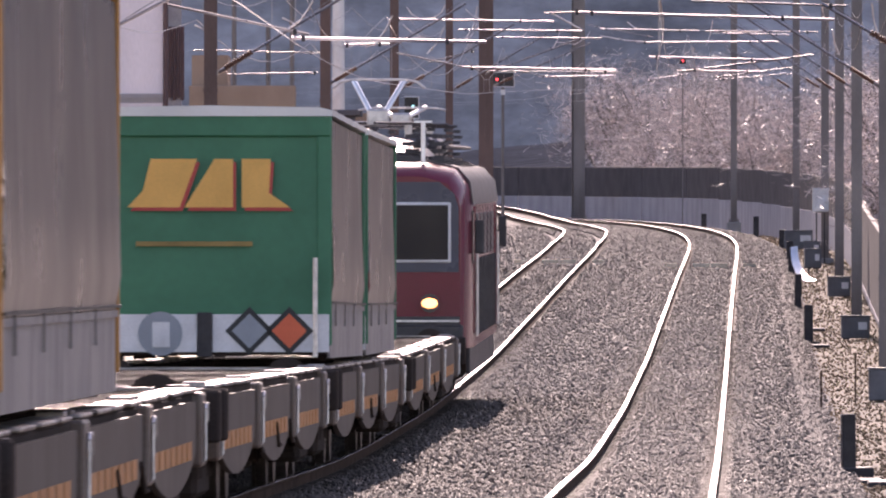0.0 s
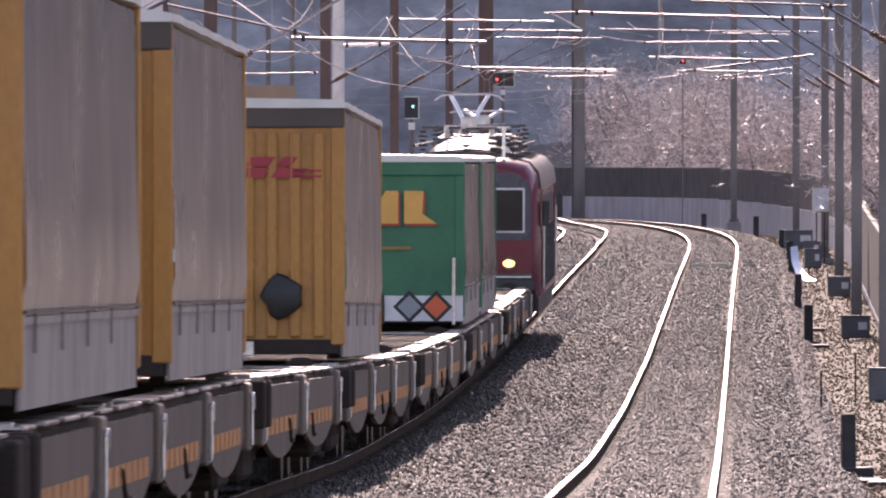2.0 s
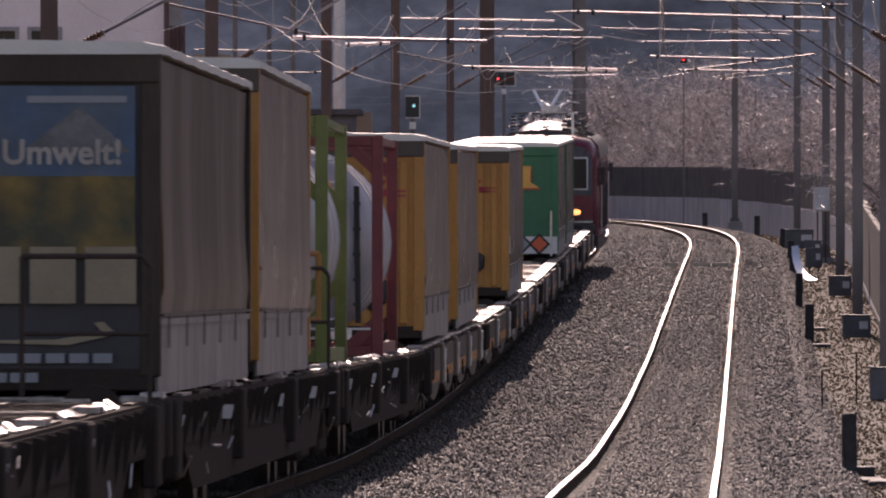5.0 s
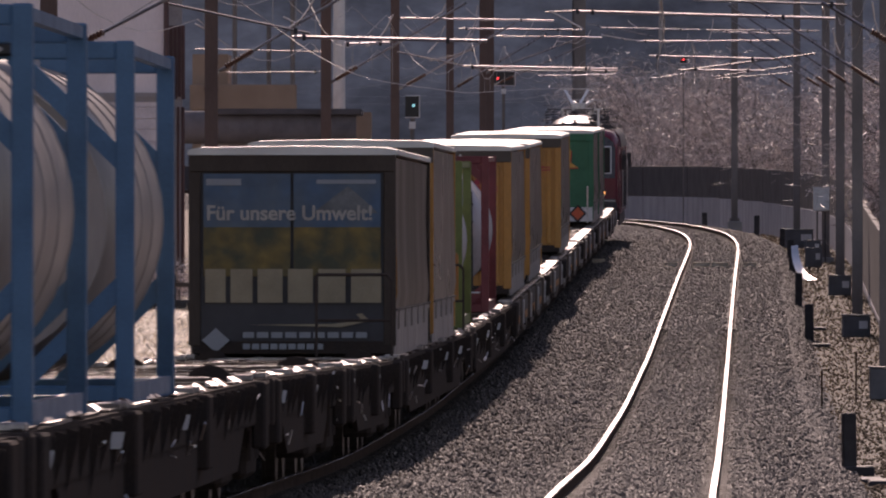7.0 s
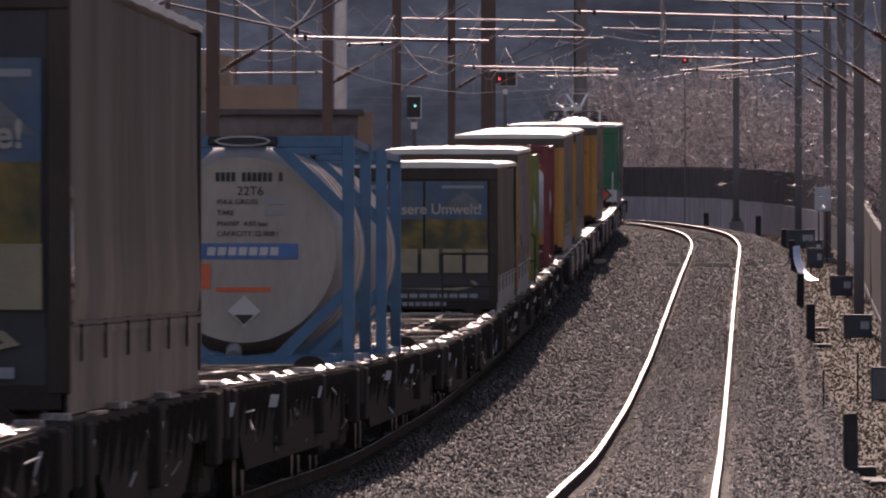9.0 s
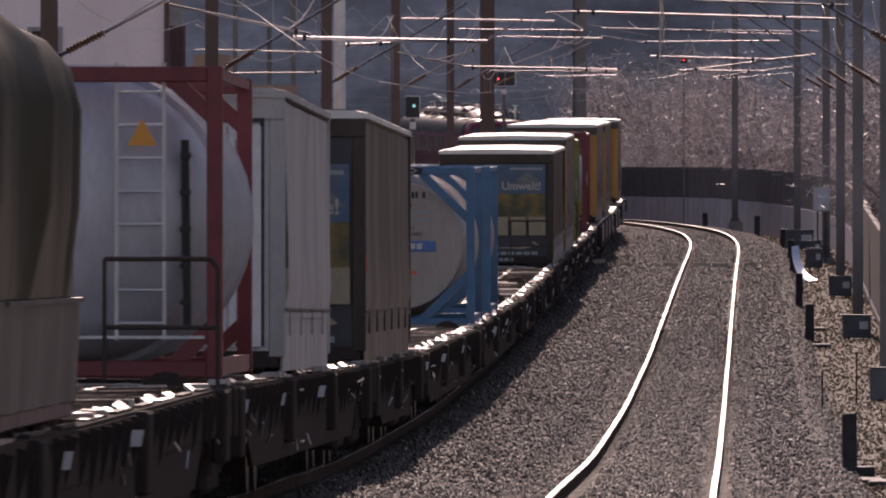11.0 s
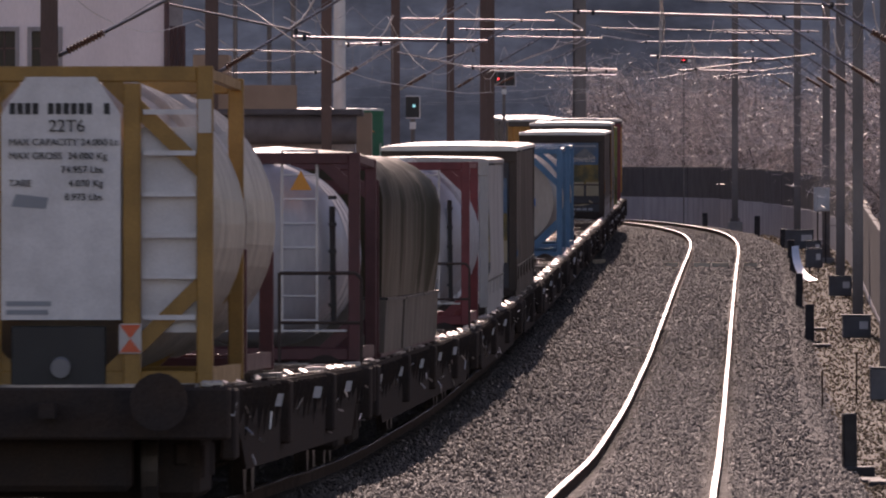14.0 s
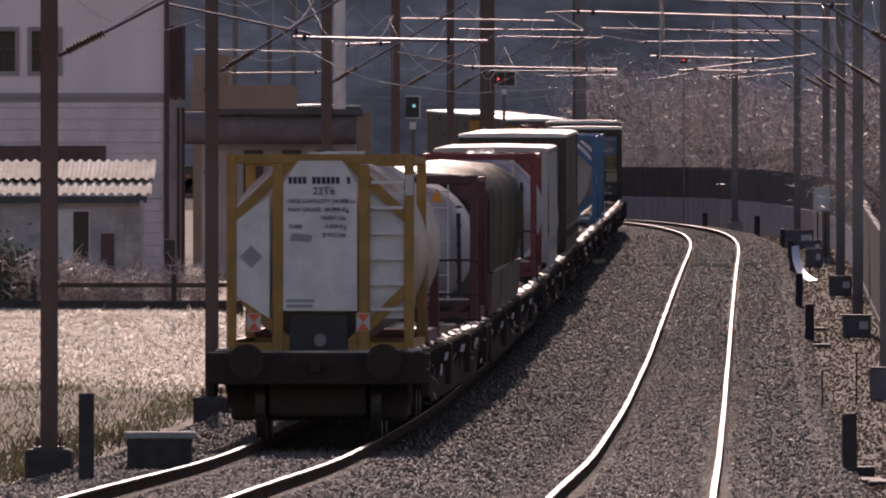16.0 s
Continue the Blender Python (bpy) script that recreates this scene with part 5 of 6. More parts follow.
def curtain_body(u, length, label, side, face, H=2.7, W=2.53, roof=ROOFTARP, ribs=False, header=None, post=None, z=1.18, skirt=SKIRT, wavy=0.012, bars=True, group="curtain-sided bodies on the train"):
    """A swap body with a rear door face, soft sides, a skirt and a sheeted roof."""
    t = runs(thing("swap_body", label, "swap body", group), u, length)
    L = length
    hw = W / 2
    bm = B()
    bx(bm, -hw + 0.06, hw - 0.06, 0.0, L, z, z + 0.16, 0.01)
    for f in (0.08, 0.3, 0.7, 0.92):
        for x in (-hw + 0.1, hw - 0.22):
            bx(bm, x, x + 0.12, L * f - 0.08, L * f + 0.08, z - 0.06, z + 0.01)
    part("floor_frame", bm, CHASSIS, t)
    bm = B()
    n = max(14, int(L * 3))
    for o in (-1, 1):
        g = []
        for i in range(n + 1):
            y = 0.1 + (L - 0.2) * i / n
            b = wavy * math.sin(i * 0.5 + o) + 0.8 * wavy * math.sin(i * 0.21 + 1)
            g.append([bm.verts.new((o * (hw - 0.03 + b * k + c), y, zz)) for k, c, zz in ((0.3, 0.0, z + 0.5), (1.0, 0.03, z + 0.75), (1.5, 0.012, z + 1.15), (1.4, 0.0, z + 1.7), (0.8, 0.0, z + 2.2), (0.3, 0.0, z + H - 0.12))])
        for a, b in zip(g, g[1:]):
            for k in range(5):
                bm.faces.new((a[k], b[k], b[k + 1], a[k + 1]))
    part("curtain", bm, side, t, smooth=True)
    bm = B()
    for o in (-1, 1):
        m = max(4, int(L / 2.9))
        for i in range(m):
            y = 0.08 + (L - 0.16) * i / m
            bx(bm, o * (hw - 0.035) - 0.012, o * (hw - 0.035) + 0.012, y, y + (L - 0.16) / m - 0.02, z - 0.03, z + 0.47)
        bx(bm, o * (hw - 0.015) - 0.012, o * (hw - 0.015) + 0.012, 0.05, L - 0.05, z + 0.47, z + 0.52)
    pieces("skirt_strip", bm, skirt, t, "pale hanging skirt strips")
    bm = B()
    for o in (-1, 1):
        bx(bm, o * hw - 0.02, o * hw + 0.015, 0.05, L - 0.05, z + 0.535, z + 0.555)
    pieces("strap_line", bm, BLACK, t)
    bm = B()
    for o in (-1, 1):
        for i in range(int(L / 2.9)):
            y = 1.2 + i * 2.9
            bx(bm, o * hw - 0.01, o * hw + 0.012, y, y + 0.03, z + 0.3, z + 0.56)
    pieces("buckle", bm, skirt, t)
    bm = B()
    bx(bm, -hw + 0.14, hw - 0.14, 0.02, 0.07, z + 0.14, z + H - 0.3)
    f = part("rear_door", bm, face, t)
    if ribs:
        bm = B()
        for i in range(9):
            x = -hw + 0.16 + i * (W - 0.3) / 9
            bx(bm, x + 0.05, x + 0.17, -0.04, 0.018, z + 0.18, z + H - 0.34, 0.02)
        pieces("door_rib", bm, face, f)
    bm = B()
    for x in (-0.7, -0.25, 0.25, 0.7) if bars else ():
        rod(bm, (x, -0.035, z + 0.2), (x, -0.035, z + H - 0.35), 0.016, 6)
        bx(bm, x - 0.05, x + 0.05, -0.05, -0.005, z + 0.9, z + 0.98)
    pieces("lock_bar", bm, post or face, f)
    bm = B()
    for x in (-hw, hw - 0.15):
        bx(bm, x, x + 0.15, -0.01, 0.14, z + 0.1, z + H - 0.05, 0.012)
        bx(bm, x, x + 0.15, L - 0.14, L, z + 0.1, z + H - 0.05, 0.012)
    pieces("corner_post", bm, post or face, t)
    bm = B()
    bx(bm, -hw + 0.002, hw - 0.002, -0.025, 0.1, z + H - 0.3, z + H - 0.04, 0.015)
    part("header", bm, header or roof, t)
    bm = B()
    g = []
    m = max(5, int(L / 2))
    for i in range(m * 4 + 1):
        y = -0.05 + (L + 0.1) * i / (m * 4)
        s = 0.006 * (1 - math.cos(i * math.pi / 2))
        g.append([(x, y, zz + s) for x, zz in ((-hw - 0.01, z + H - 0.09), (-hw - 0.01, z + H - 0.03), (-hw * 0.9, z + H), (0, z + H + 0.02), (hw * 0.9, z + H), (hw + 0.01, z + H - 0.03), (hw + 0.01, z + H - 0.09))])
    loft(bm, g)
    part("roof", bm, roof, t, smooth=True)
    return t


def decal(parent, name, pts, material, y=-0.03, d=0.008, label=""):
    bm = B()
    poly(bm, [(x, y, zz) for x, zz in pts], d)
    return part(name, bm, material, parent, label)


def code_marks(parent, x0, x1, z0, z1, groups, material, y):
    """A row of plain upright bars standing for a code that is not spelt out."""
    n = sum(groups) + len(groups) - 1
    w = (x1 - x0) / n
    x = x0
    for g in groups:
        for i in range(g):
            decal(parent, "code_bar", slab(x + w * 0.12, x + w * 0.86, z0, z1), material, y, 0.005)
            x += w
        x += w


def slab(x0, x1, z0, z1, k=0.0):
    return [(x0, z0), (x1, z0), (x1 + k, z1), (x0 + k, z1)]


# green swap bodies
for i, (u, L) in enumerate(((122.4, 11.0), (134.4, 11.2))):
    t = curtain_body(u, L, "green tarpaulin swap body with orange emblem and white hazard board", SIDE_GREY, TARP_GREEN, H=2.55, post=TARP_GREEN, header=TARP_GREEN, bars=False, z=1.27, group="green swap bodies")
    z = 1.27
    bm = B()
    bx(bm, -1.24, 1.24, -0.045, -0.02, z + 0.03, z + 0.42, 0.004)
    part("white_board", bm, WHITE, t, "white hazard board across the rear")
    decal(t, "number_bars", slab(-1.16, -0.92, z + 0.18, z + 0.3), BLACK, -0.052)
    for x, m, w in ((0.42, HAZ_GREY, BLACK), (0.83, HAZ_OR, BLACK)):
        p = decal(t, "placard", [(x - 0.25, z + 0.25), (x, z + 0.0), (x + 0.25, z + 0.25), (x, z + 0.5)], w, -0.056)
        decal(p, "placard_face", [(x - 0.18, z + 0.25), (x, z + 0.07), (x + 0.18, z + 0.25), (x, z + 0.43)], m, -0.062)
    bm = B()
    rod(bm, (-0.5, -0.06, z + 0.22), (-0.5, -0.046, z + 0.22), 0.23, 20)
    rp = part("round_placard", bm, HAZ_GREY, t)
    bm = B()
    bx(bm, -0.58, -0.4, -0.075, -0.06, z + 0.08, z + 0.34)
    part("placard_face", bm, WHITE, rp)
    bm = B()
    bx(bm, -0.12, 0.04, -0.07, -0.046, z - 0.02, z + 0.44, 0.01)
    part("board_post", bm, DARKPOST, t)
    o, e = -0.3, 1.18
    for dx, dz, m, y in ((0.03, -0.035, LOGO_RED, -0.034), (0, 0, LOGO_OR, -0.042)):
        for pts in ([(-0.54, 1.61), (0.0, 1.61), (0.18, 2.11), (-0.3, 2.11), (-0.38, 1.78)], [(0.05, 1.61), (0.55, 1.61), (0.55, 2.11), (0.36, 2.11)],
                    [(0.64, 1.61), (1.14, 1.61), (0.92, 1.76), (0.94, 2.11), (0.64, 2.11)]):
            decal(t, "emblem", [(o + x + dx, e + zz + dz) for x, zz in pts], m, y)
    decal(t, "text_bar", slab(-0.75, 0.45, z + 1.12, z + 1.17), LOGO_DIM, -0.034)
    bm = B()
    rod(bm, (1.1, -0.12, z - 0.02), (1.1, -0.12, z + 1.0), 0.028, 6)
    part("hand_pole", bm, EDGE, t)

# yellow swap bodies
for u, L in ((67.2, 13.0), (28.4, 13.3), (9.9, 13.8)):
    t = curtain_body(u, L, "yellow ribbed swap body with grey curtain sides", SIDE_GREY, YELLOW, H=2.71, ribs=True, post=YELLOW, header=SIDE_GREY, z=1.27, group="yellow swap bodies")
    z = 1.27
    for x0, x1 in ((-0.2, 0.06), (0.14, 0.4), (0.48, 0.64)):
        decal(t, "emblem", slab(x0 + 0.06, x1 + 0.06, z + 2.0, z + 2.1, 0.07), YELLOW_RED, -0.046)
        decal(t, "emblem", slab(x0, x1 + (0.16 if x0 > 0.4 else 0), z + 1.88, z + 1.98, 0.07), YELLOW_RED, -0.046)
    for k in (0, 1):
        decal(t, "emblem_line", slab(0.7, 1.02, z + 1.88 + k * 0.06, z + 1.905 + k * 0.06), YELLOW_RED, -0.046)
    bm = B()
    rings = []
    for q, r in ((-0.16, 0.12), (-0.13, 0.19), (-0.07, 0.21), (-0.042, 0.18)):
        rings.append([(0.6 + math.cos(a * 0.45) * r * (1 + 0.16 * math.sin(a * 2.1)), q, z + 0.62 + math.sin(a * 0.45) * r * (1.15 + 0.12 * math.cos(a * 1.3))) for a in range(14)])
    loft(bm, rings)
    part("hose_coil", bm, BLACK, t, "dark coiled hose hung on the door", smooth=True)
    bm = B()
    for z0, z1 in ((0.98, 1.12), (0.42, 0.62)):
        bx(bm, -0.75, -0.06, -0.09, -0.05, z + z0, z + z1, 0.01)
    pieces("white_board", bm, WHITE, t)
    bm = B()
    rod(bm, (0.0, -0.12, z + 0.0), (0.0, -0.12, z + 1.2), 0.028, 6)
    rod(bm, (0.0, -0.12, z + 1.2), (0.2, -0.12, z + 1.24), 0.028, 6)
    part("hook_pole", bm, LABEL_OR, t, "rusty orange hook pole")
    bm = B()
    bx(bm, -0.5, 0.3, -0.12, -0.02, z - 0.02, z + 0.14, 0.01)
    part("rear_step", bm, EDGE, t)

# red, then olive tank container
HAZ_ORY = mat("amber_sign", (0.75, 0.3, 0.04), 0.5, var=0.15)
tank_container(-7.1, 6.06, "steel tank container in a red frame with ladder", RED_FRAME, TANK, H=2.63)
tank_container(-26.0, 6.06, "steel tank container in an olive green frame", OLIVE, TANK, ladder=False)


def billboard_body(u, L, label, near):
    t = curtain_body(u, L, label, DARKBOX, ADDARK, bars=False, H=2.52 if not near else 2.8, post=DARKBOX, header=DARKBOX, roof=ROOFTARP, skirt=DARKBOX if near else SKIRT)
    z = 1.18
    y = -0.03
    for x0, x1 in ((-1.08, -0.02), (0.02, 1.08)):
        bm = B()
        bx(bm, x0, x1, y, y + 0.01, z + 1.55, z + 2.2)
        part("sky_print", bm, ADBLUE, t, "printed mountain sky")
        bm = B()
        bx(bm, x0, x1, y, y + 0.01, z + 0.95, z + 1.55)
        part("meadow_print", bm, ADGREEN, t, "printed flowering meadow")
    poly_pts = [(0.25, z + 1.72), (0.55, z + 1.95), (0.68, z + 2.05), (0.86, z + 1.9), (1.05, z + 1.72)]
    decal(t, "mountain_print", poly_pts, mat("printed_rock", (0.16, 0.17, 0.18), 0.5, var=0.5, scale=4), y - 0.006, 0.004)
    writing("ente!" if near else "F\u00fcr unsere Umwelt!", 0.25, 0.46 if near else -1.05, y - 0.012, z + 1.64, PRINT_TAN2, t, 0.006)
    decal(t, "text_bar", slab(0.3, 1.02, z + 2.08, z + 2.13), HAZ_GREY, y - 0.012)
    x = -1.06
    for w in (0.27, 0.29, 0.33, 0.33, 0.36, 0.4):
        decal(t, "emblem", slab(x, x + w * 0.92, z + 0.63, z + 1.04), PRINT_TAN, y - 0.01)
        x += w + 0.04
    decal(t, "swoosh", [(-0.5, z + 0.36), (0.6, z + 0.33), (0.95, z + 0.41), (0.85, z + 0.5), (0.78, z + 0.49), (0.85, z + 0.42), (0.5, z + 0.37)], PRINT_TAN, y - 0.01)
    decal(t, "diamond", [(-1.1, z + 0.17), (-0.93, z + 0.02), (-0.76, z + 0.17), (-0.93, z + 0.32)], HAZ_GREY, y - 0.01)
    for zz, x1 in ((0.2, 0.95), (0.06, 0.4)):
        for k in range(9):
            xa = -0.6 + k * (x1 + 0.6) / 9
            decal(t, "text_bar", slab(xa, xa + (x1 + 0.6) / 9 * 0.8, z + zz, z + zz + 0.07), HAZ_GREY, y - 0.01)
    decal(t, "number_bars", slab(-1.05, -0.62, z + 2.06, z + 2.14), HAZ_GREY, y - 0.012)
    return t


t = curtain_body(-44.6, 12.4, "glossy grey curtain-sided body with yellow corner posts", SIDE_GREY, YELLOW, H=2.74, ribs=True, post=YELLOW, header=SIDE_GREY)
billboard_body(-62.4, 16.0, "dark box body with printed mountain advert on its rear", False)


def code_panel(t, z, x, lines, y=-0.05):
    for text, size, dx, dz in lines:
        writing(text, size, x + dx, y, z + dz, BLACK, t, 0.0)


BAR_BLUE = mat("blue_bar", (0.06, 0.17, 0.42), 0.5)
# blue-framed tanks
for k, u in enumerate((-136.6, -124.6)):
    t = tank_container(u, 6.06, "pale tank container in a blue frame with code lettering", BLUE_FRAME, TANKWHITE, ladder=False, z=1.1)
    z = 1.1
    bm = B()
    rod(bm, (0, 0.16, z + 1.3), (0, 0.235, z + 1.3), 1.02, 36)
    part("end_plate", bm, TANKWHITE, t, "pale flat tank end")
    bm = B()
    bx(bm, -0.38, 0.38, -0.03, 0.0, z + 2.44, z + 2.54, 0.02)
    part("name_plate", bm, BLACK, t)
    code_marks(t, -0.31, 0.44, z + 2.05, z + 2.15, (4, 6, 1), BLACK, 0.145)
    code_panel(t, z, -0.29, [("22T6", 0.14, 0.22, 1.9), ("MAX GROSS", 0.082, 0.0, 1.8), ("TARE", 0.082, 0.0, 1.68), ("MAWP  4.00 bar", 0.082, 0.0, 1.56), ("CAPACITY 22.000 l", 0.082, 0.0, 1.45)], 0.15)
    for zz in (1.8, 1.68):
        decal(t, "text_bar", slab(0.24, 0.46, z + zz, z + zz + 0.055), HAZ_GREY, 0.145)
    bm = B()
    bx(bm, -0.56, 0.6, 0.14, 0.155, z + 1.2, z + 1.37, 0.004)
    p = part("name_bar", bm, BAR_BLUE, t, "blue name bar with a row of white blocks")
    for i in range(7):
        decal(p, "white_block", slab(-0.4 + i * 0.115, -0.31 + i * 0.115, z + 1.24, z + 1.33, 0.012), PRINT_W, 0.132)
    decal(t, "placard", slab(-0.72, -0.36, z + 0.87, z + 1.15), HAZ_OR, 0.13, label="orange hazard plate")
    decal(t, "text_bar", slab(-0.3, 0.3, z + 0.84, z + 0.89), HAZ_OR, 0.145)
    p = decal(t, "placard", [(-0.17, z + 0.63), (0.01, z + 0.46), (0.19, z + 0.63), (0.01, z + 0.8)], PRINT_W, 0.13)
    decal(p, "placard_face", [(-0.1, z + 0.59), (0.01, z + 0.48), (0.12, z + 0.59)], BLACK, 0.124)
    bm = B()
    for i in range(10):
        q0, q1 = math.pi * 2 * i / 10, math.pi * 2 * (i + 1) / 10
        rod(bm, (0.3 * math.cos(q0), -0.035, z + 2.49 + 0.05 * math.sin(q0)), (0.3 * math.cos(q1), -0.035, z + 2.49 + 0.05 * math.sin(q1)), 0.009, 5)
    part("plate_ring", bm, PRINT_W, t, "pale ring round the name plate")
    bm = B()
    rod(bm, (-0.1, 0.02, z + 0.12), (-0.1, 0.2, z + 0.2), 0.09, 10)
    part("valve", bm, LADDER, t)

billboard_body(-192.8, 18.2, "dark curtain-sided body with printed rear face", True)

# grey box and tank
t = curtain_body(-215.7, 12.2, "weathered pale grey box container with framed door", GREYBOX, WHITE, H=2.6, W=2.46, ribs=True, post=GREYBOX, header=GREYBOX, roof=GREYBOX, skirt=GREYBOX, wavy=0.02)
for x in (-1.05, 0.0, 1.0):
    decal(t, "door_gasket", slab(x, x + 0.04, 1.4, 3.5), BLACK, -0.03)
for zz in (1.38, 3.46):
    decal(t, "door_gasket", slab(-1.05, 1.04, zz, zz + 0.04), BLACK, -0.031)
decal(t, "code_bar", slab(0.2, 0.9, 3.2, 3.3), HAZ_GREY, -0.034)
tank_container(-228.9, 6.06, "ribbed steel tank container in a red frame with ladder", RED_FRAME, TANK, ribs=True)


RIBSHELL = mat("ribbed_tank_cladding", (0.5, 0.44, 0.4), 0.35, 0.5, var=0.25, scale=1.5)


# tarpaulin bodies
def tarp_body(u, L, label):
    t = runs(thing("tarpaulin_body", label, "tarpaulin body", "dark tarpaulin bodies"), u, L)
    z, hw, H = 1.14, 1.25, 2.46
    rng = random.Random(int(u * 10))
    folds = [(rng.uniform(0.02, 0.98), rng.uniform(0.012, 0.05), rng.uniform(0.3, 1.1)) for k in range(7)]
    bm = B()
    rings = []
    n = 64
    for i in range(n + 1):
        f = i / n
        y = L * f
        swell = math.sin(math.pi * f) ** 0.5
        ridge = sum(h * math.exp(-((f - c) / w) ** 2) for c, w, h in folds)
        crease = 0.4 * max(0.0, math.sin(f * 31 + 2 * u)) ** 2
        b = 0.05 * swell + 0.085 * ridge + 0.03 * crease + rng.uniform(-0.008, 0.008)
        top = H - 0.12 + 0.1 * swell + 0.05 * ridge + rng.uniform(-0.01, 0.01)
        rings.append([(-hw - b * 0.3, y, z + 0.75), (-hw - b, y, z + 1.5), (-hw + 0.02 - b * 0.6, y, z + top - 0.3), (-hw + 0.1, y, z + top - 0.12), (-hw + 0.35, y, z + top), (0, y, z + top + 0.07),
                      (hw - 0.35, y, z + top), (hw - 0.1, y, z + top - 0.12), (hw - 0.02 + b * 0.6, y, z + top - 0.3), (hw + b, y, z + 1.9), (hw + b * 0.9, y, z + 1.3), (hw + b * 0.3, y, z + 0.75)])
    loft(bm, rings)
    part("tarpaulin", bm, CAMO, t, "creased dark brown-green tarpaulin", smooth=True)
    bm = B()
    rings = []
    for i in range(n + 1):
        y = L * i / n
        b = 0.02 * math.sin(i * 0.37 + u)
        rings.append([(-hw - 0.02 - b, y, z + 0.1), (-hw - 0.05 - b, y, z + 0.72), (hw + 0.05 + b, y, z + 0.72), (hw + 0.02 + b, y, z + 0.1)])
    loft(bm, rings)
    part("skirt", bm, TARPSKIRT, t, "grey lower tarpaulin", True)
    bm = B()
    bx(bm, -hw - 0.08, hw + 0.08, 0.02, L - 0.02, z + 0.715, z + 0.745)
    part("belt", bm, BLACK, t)
    bm = B()
    bx(bm, -hw, hw, 0, L, z, z + 0.1, 0.01)
    part("floor_frame", bm, BROWN_FRAME, t)
    bm = B()
    for x in (-hw + 0.02, hw - 0.14):
        bx(bm, x, x + 0.12, -0.03, 0.09, z + 0.1, z + H - 0.34, 0.01)
    bx(bm, -hw + 0.14, hw - 0.14, -0.03, 0.06, z + H - 0.5, z + H - 0.34)
    part("end_frame", bm, BROWN_FRAME, t)
    return t


for u in (-275.6, -267.5, -259.4):
    tarp_body(u, 7.9, "dark brown-green tarpaulin swap body with grey skirt")
t = tank_container(-282.4, 6.06, "silver tank container in a maroon frame with ladder", BROWN_FRAME, TANK, H=2.32)
for x, zz in ((-0.42, 1.62), (-0.25, 1.5), (-0.1, 1.4), (-0.36, 1.0), (-0.2, 1.08), (-0.06, 1.15)):
    decal(t, "letter_mark", slab(x, x + 0.08, 1.18 + zz, 1.18 + zz + 0.09, 0.02), YELLOW_RED, 0.15)
tank_container(-313.0, 6.06, "ribbed tank container in a brown frame", BROWN_FRAME, RIBSHELL, ribs=True, ladder=False, top=False)

# the last load: yellow-framed tank
t = tank_container(-319.6, 6.06, "white tank container in a yellow frame with code panel", YEL_FRAME, RIBSHELL, H=2.59, ladder=False, ribs=True, z=1.11)
z = 1.11
bm = B()
poly(bm, [(-0.48, -0.02, z + 0.55), (0.48, -0.02, z + 0.55), (0.48, -0.02, z + 2.2), (0.28, -0.02, z + 2.5), (-0.28, -0.02, z + 2.5), (-0.48, -0.02, z + 2.2)], 0.03)
part("code_panel", bm, WHITE, t, "stained white code panel")
code_marks(t, -0.42, 0.26, z + 2.2, z + 2.29, (4, 6), BLACK, -0.027)
code_marks(t, 0.34, 0.4, z + 2.2, z + 2.29, (1,), BLACK, -0.027)
decal(t, "stain", [(-0.4, z + 1.46), (-0.12, z + 1.44), (-0.1, z + 1.53), (-0.36, z + 1.56)], HAZ_GREY, -0.026, 0.004)
code_panel(t, z, -0.42, [("22T6", 0.14, 0.32, 2.06), ("MAX CAPACITY 24.000 Lt", 0.078, 0.0, 1.95), ("MAX GROSS  34.000 Kg", 0.078, 0.0, 1.84), ("74.957 Lbs", 0.078, 0.42, 1.73), ("TARE", 0.078, 0.0, 1.62),
                         ("4.070 Kg", 0.078, 0.48, 1.62), ("8.973 Lbs", 0.078, 0.45, 1.51)], -0.03)
for x0, x1, zz in ((-0.44, -0.08, 0.66), (-0.44, -0.1, 0.59)):
    decal(t, "text_bar", slab(x0, x1, z + zz, z + zz + 0.04), HAZ_GREY, -0.026, 0.005)
bm = B()
for x in (-0.62, 0.5):
    bx(bm, x, x + 0.14, -0.03, 0.1, z + 0.02, z + 2.45, 0.01)
pieces("inner_post", bm, YEL_FRAME, t)
bm = B()
poly(bm, [(-1.12, 0.02, z + 0.75), (-0.66, 0.02, z + 0.45), (-0.66, 0.02, z + 2.05), (-1.12, 0.02, z + 1.7)], 0.02)
part("side_panel", bm, WHITE, t)
bm = B()
for i in range(6):
    bx(bm, 0.66, 1.08, -0.0, 0.06, z + 0.55 + i * 0.33, z + 0.59 + i * 0.33)
pieces("rung", bm, WHITE, t)
bm = B()
bx(bm, 0.64, 1.1, 0.1, 0.14, z + 0.45, z + 2.1)
part("rung_panel", bm, WHITE, t)
decal(t, "placard", [(-1.05, z + 1.25), (-0.9, z + 1.1), (-0.75, z + 1.25), (-0.9, z + 1.4)], HAZ_GREY, 0.01, 0.006)
for x in (-0.86, 0.56):
    bm = B()
    bx(bm, x - 0.09, x + 0.09, -0.06, -0.035, z + 0.28, z + 0.52)
    p = part("tail_board", bm, PRINT_W, t, "red and white tail marker board")
    for k in (0, 1):
        decal(p, "red_triangle", [(x - 0.085, z + 0.29 + k * 0.22), (x + 0.085, z + 0.29 + k * 0.22), (x, z + 0.4)], HAZ_OR, -0.068, 0.006)
bm = B()
bx(bm, -0.4, 0.36, -0.02, 0.16, z + 0.02, z + 0.5, 0.01)
p = part("valve_box", bm, BLACK, t)
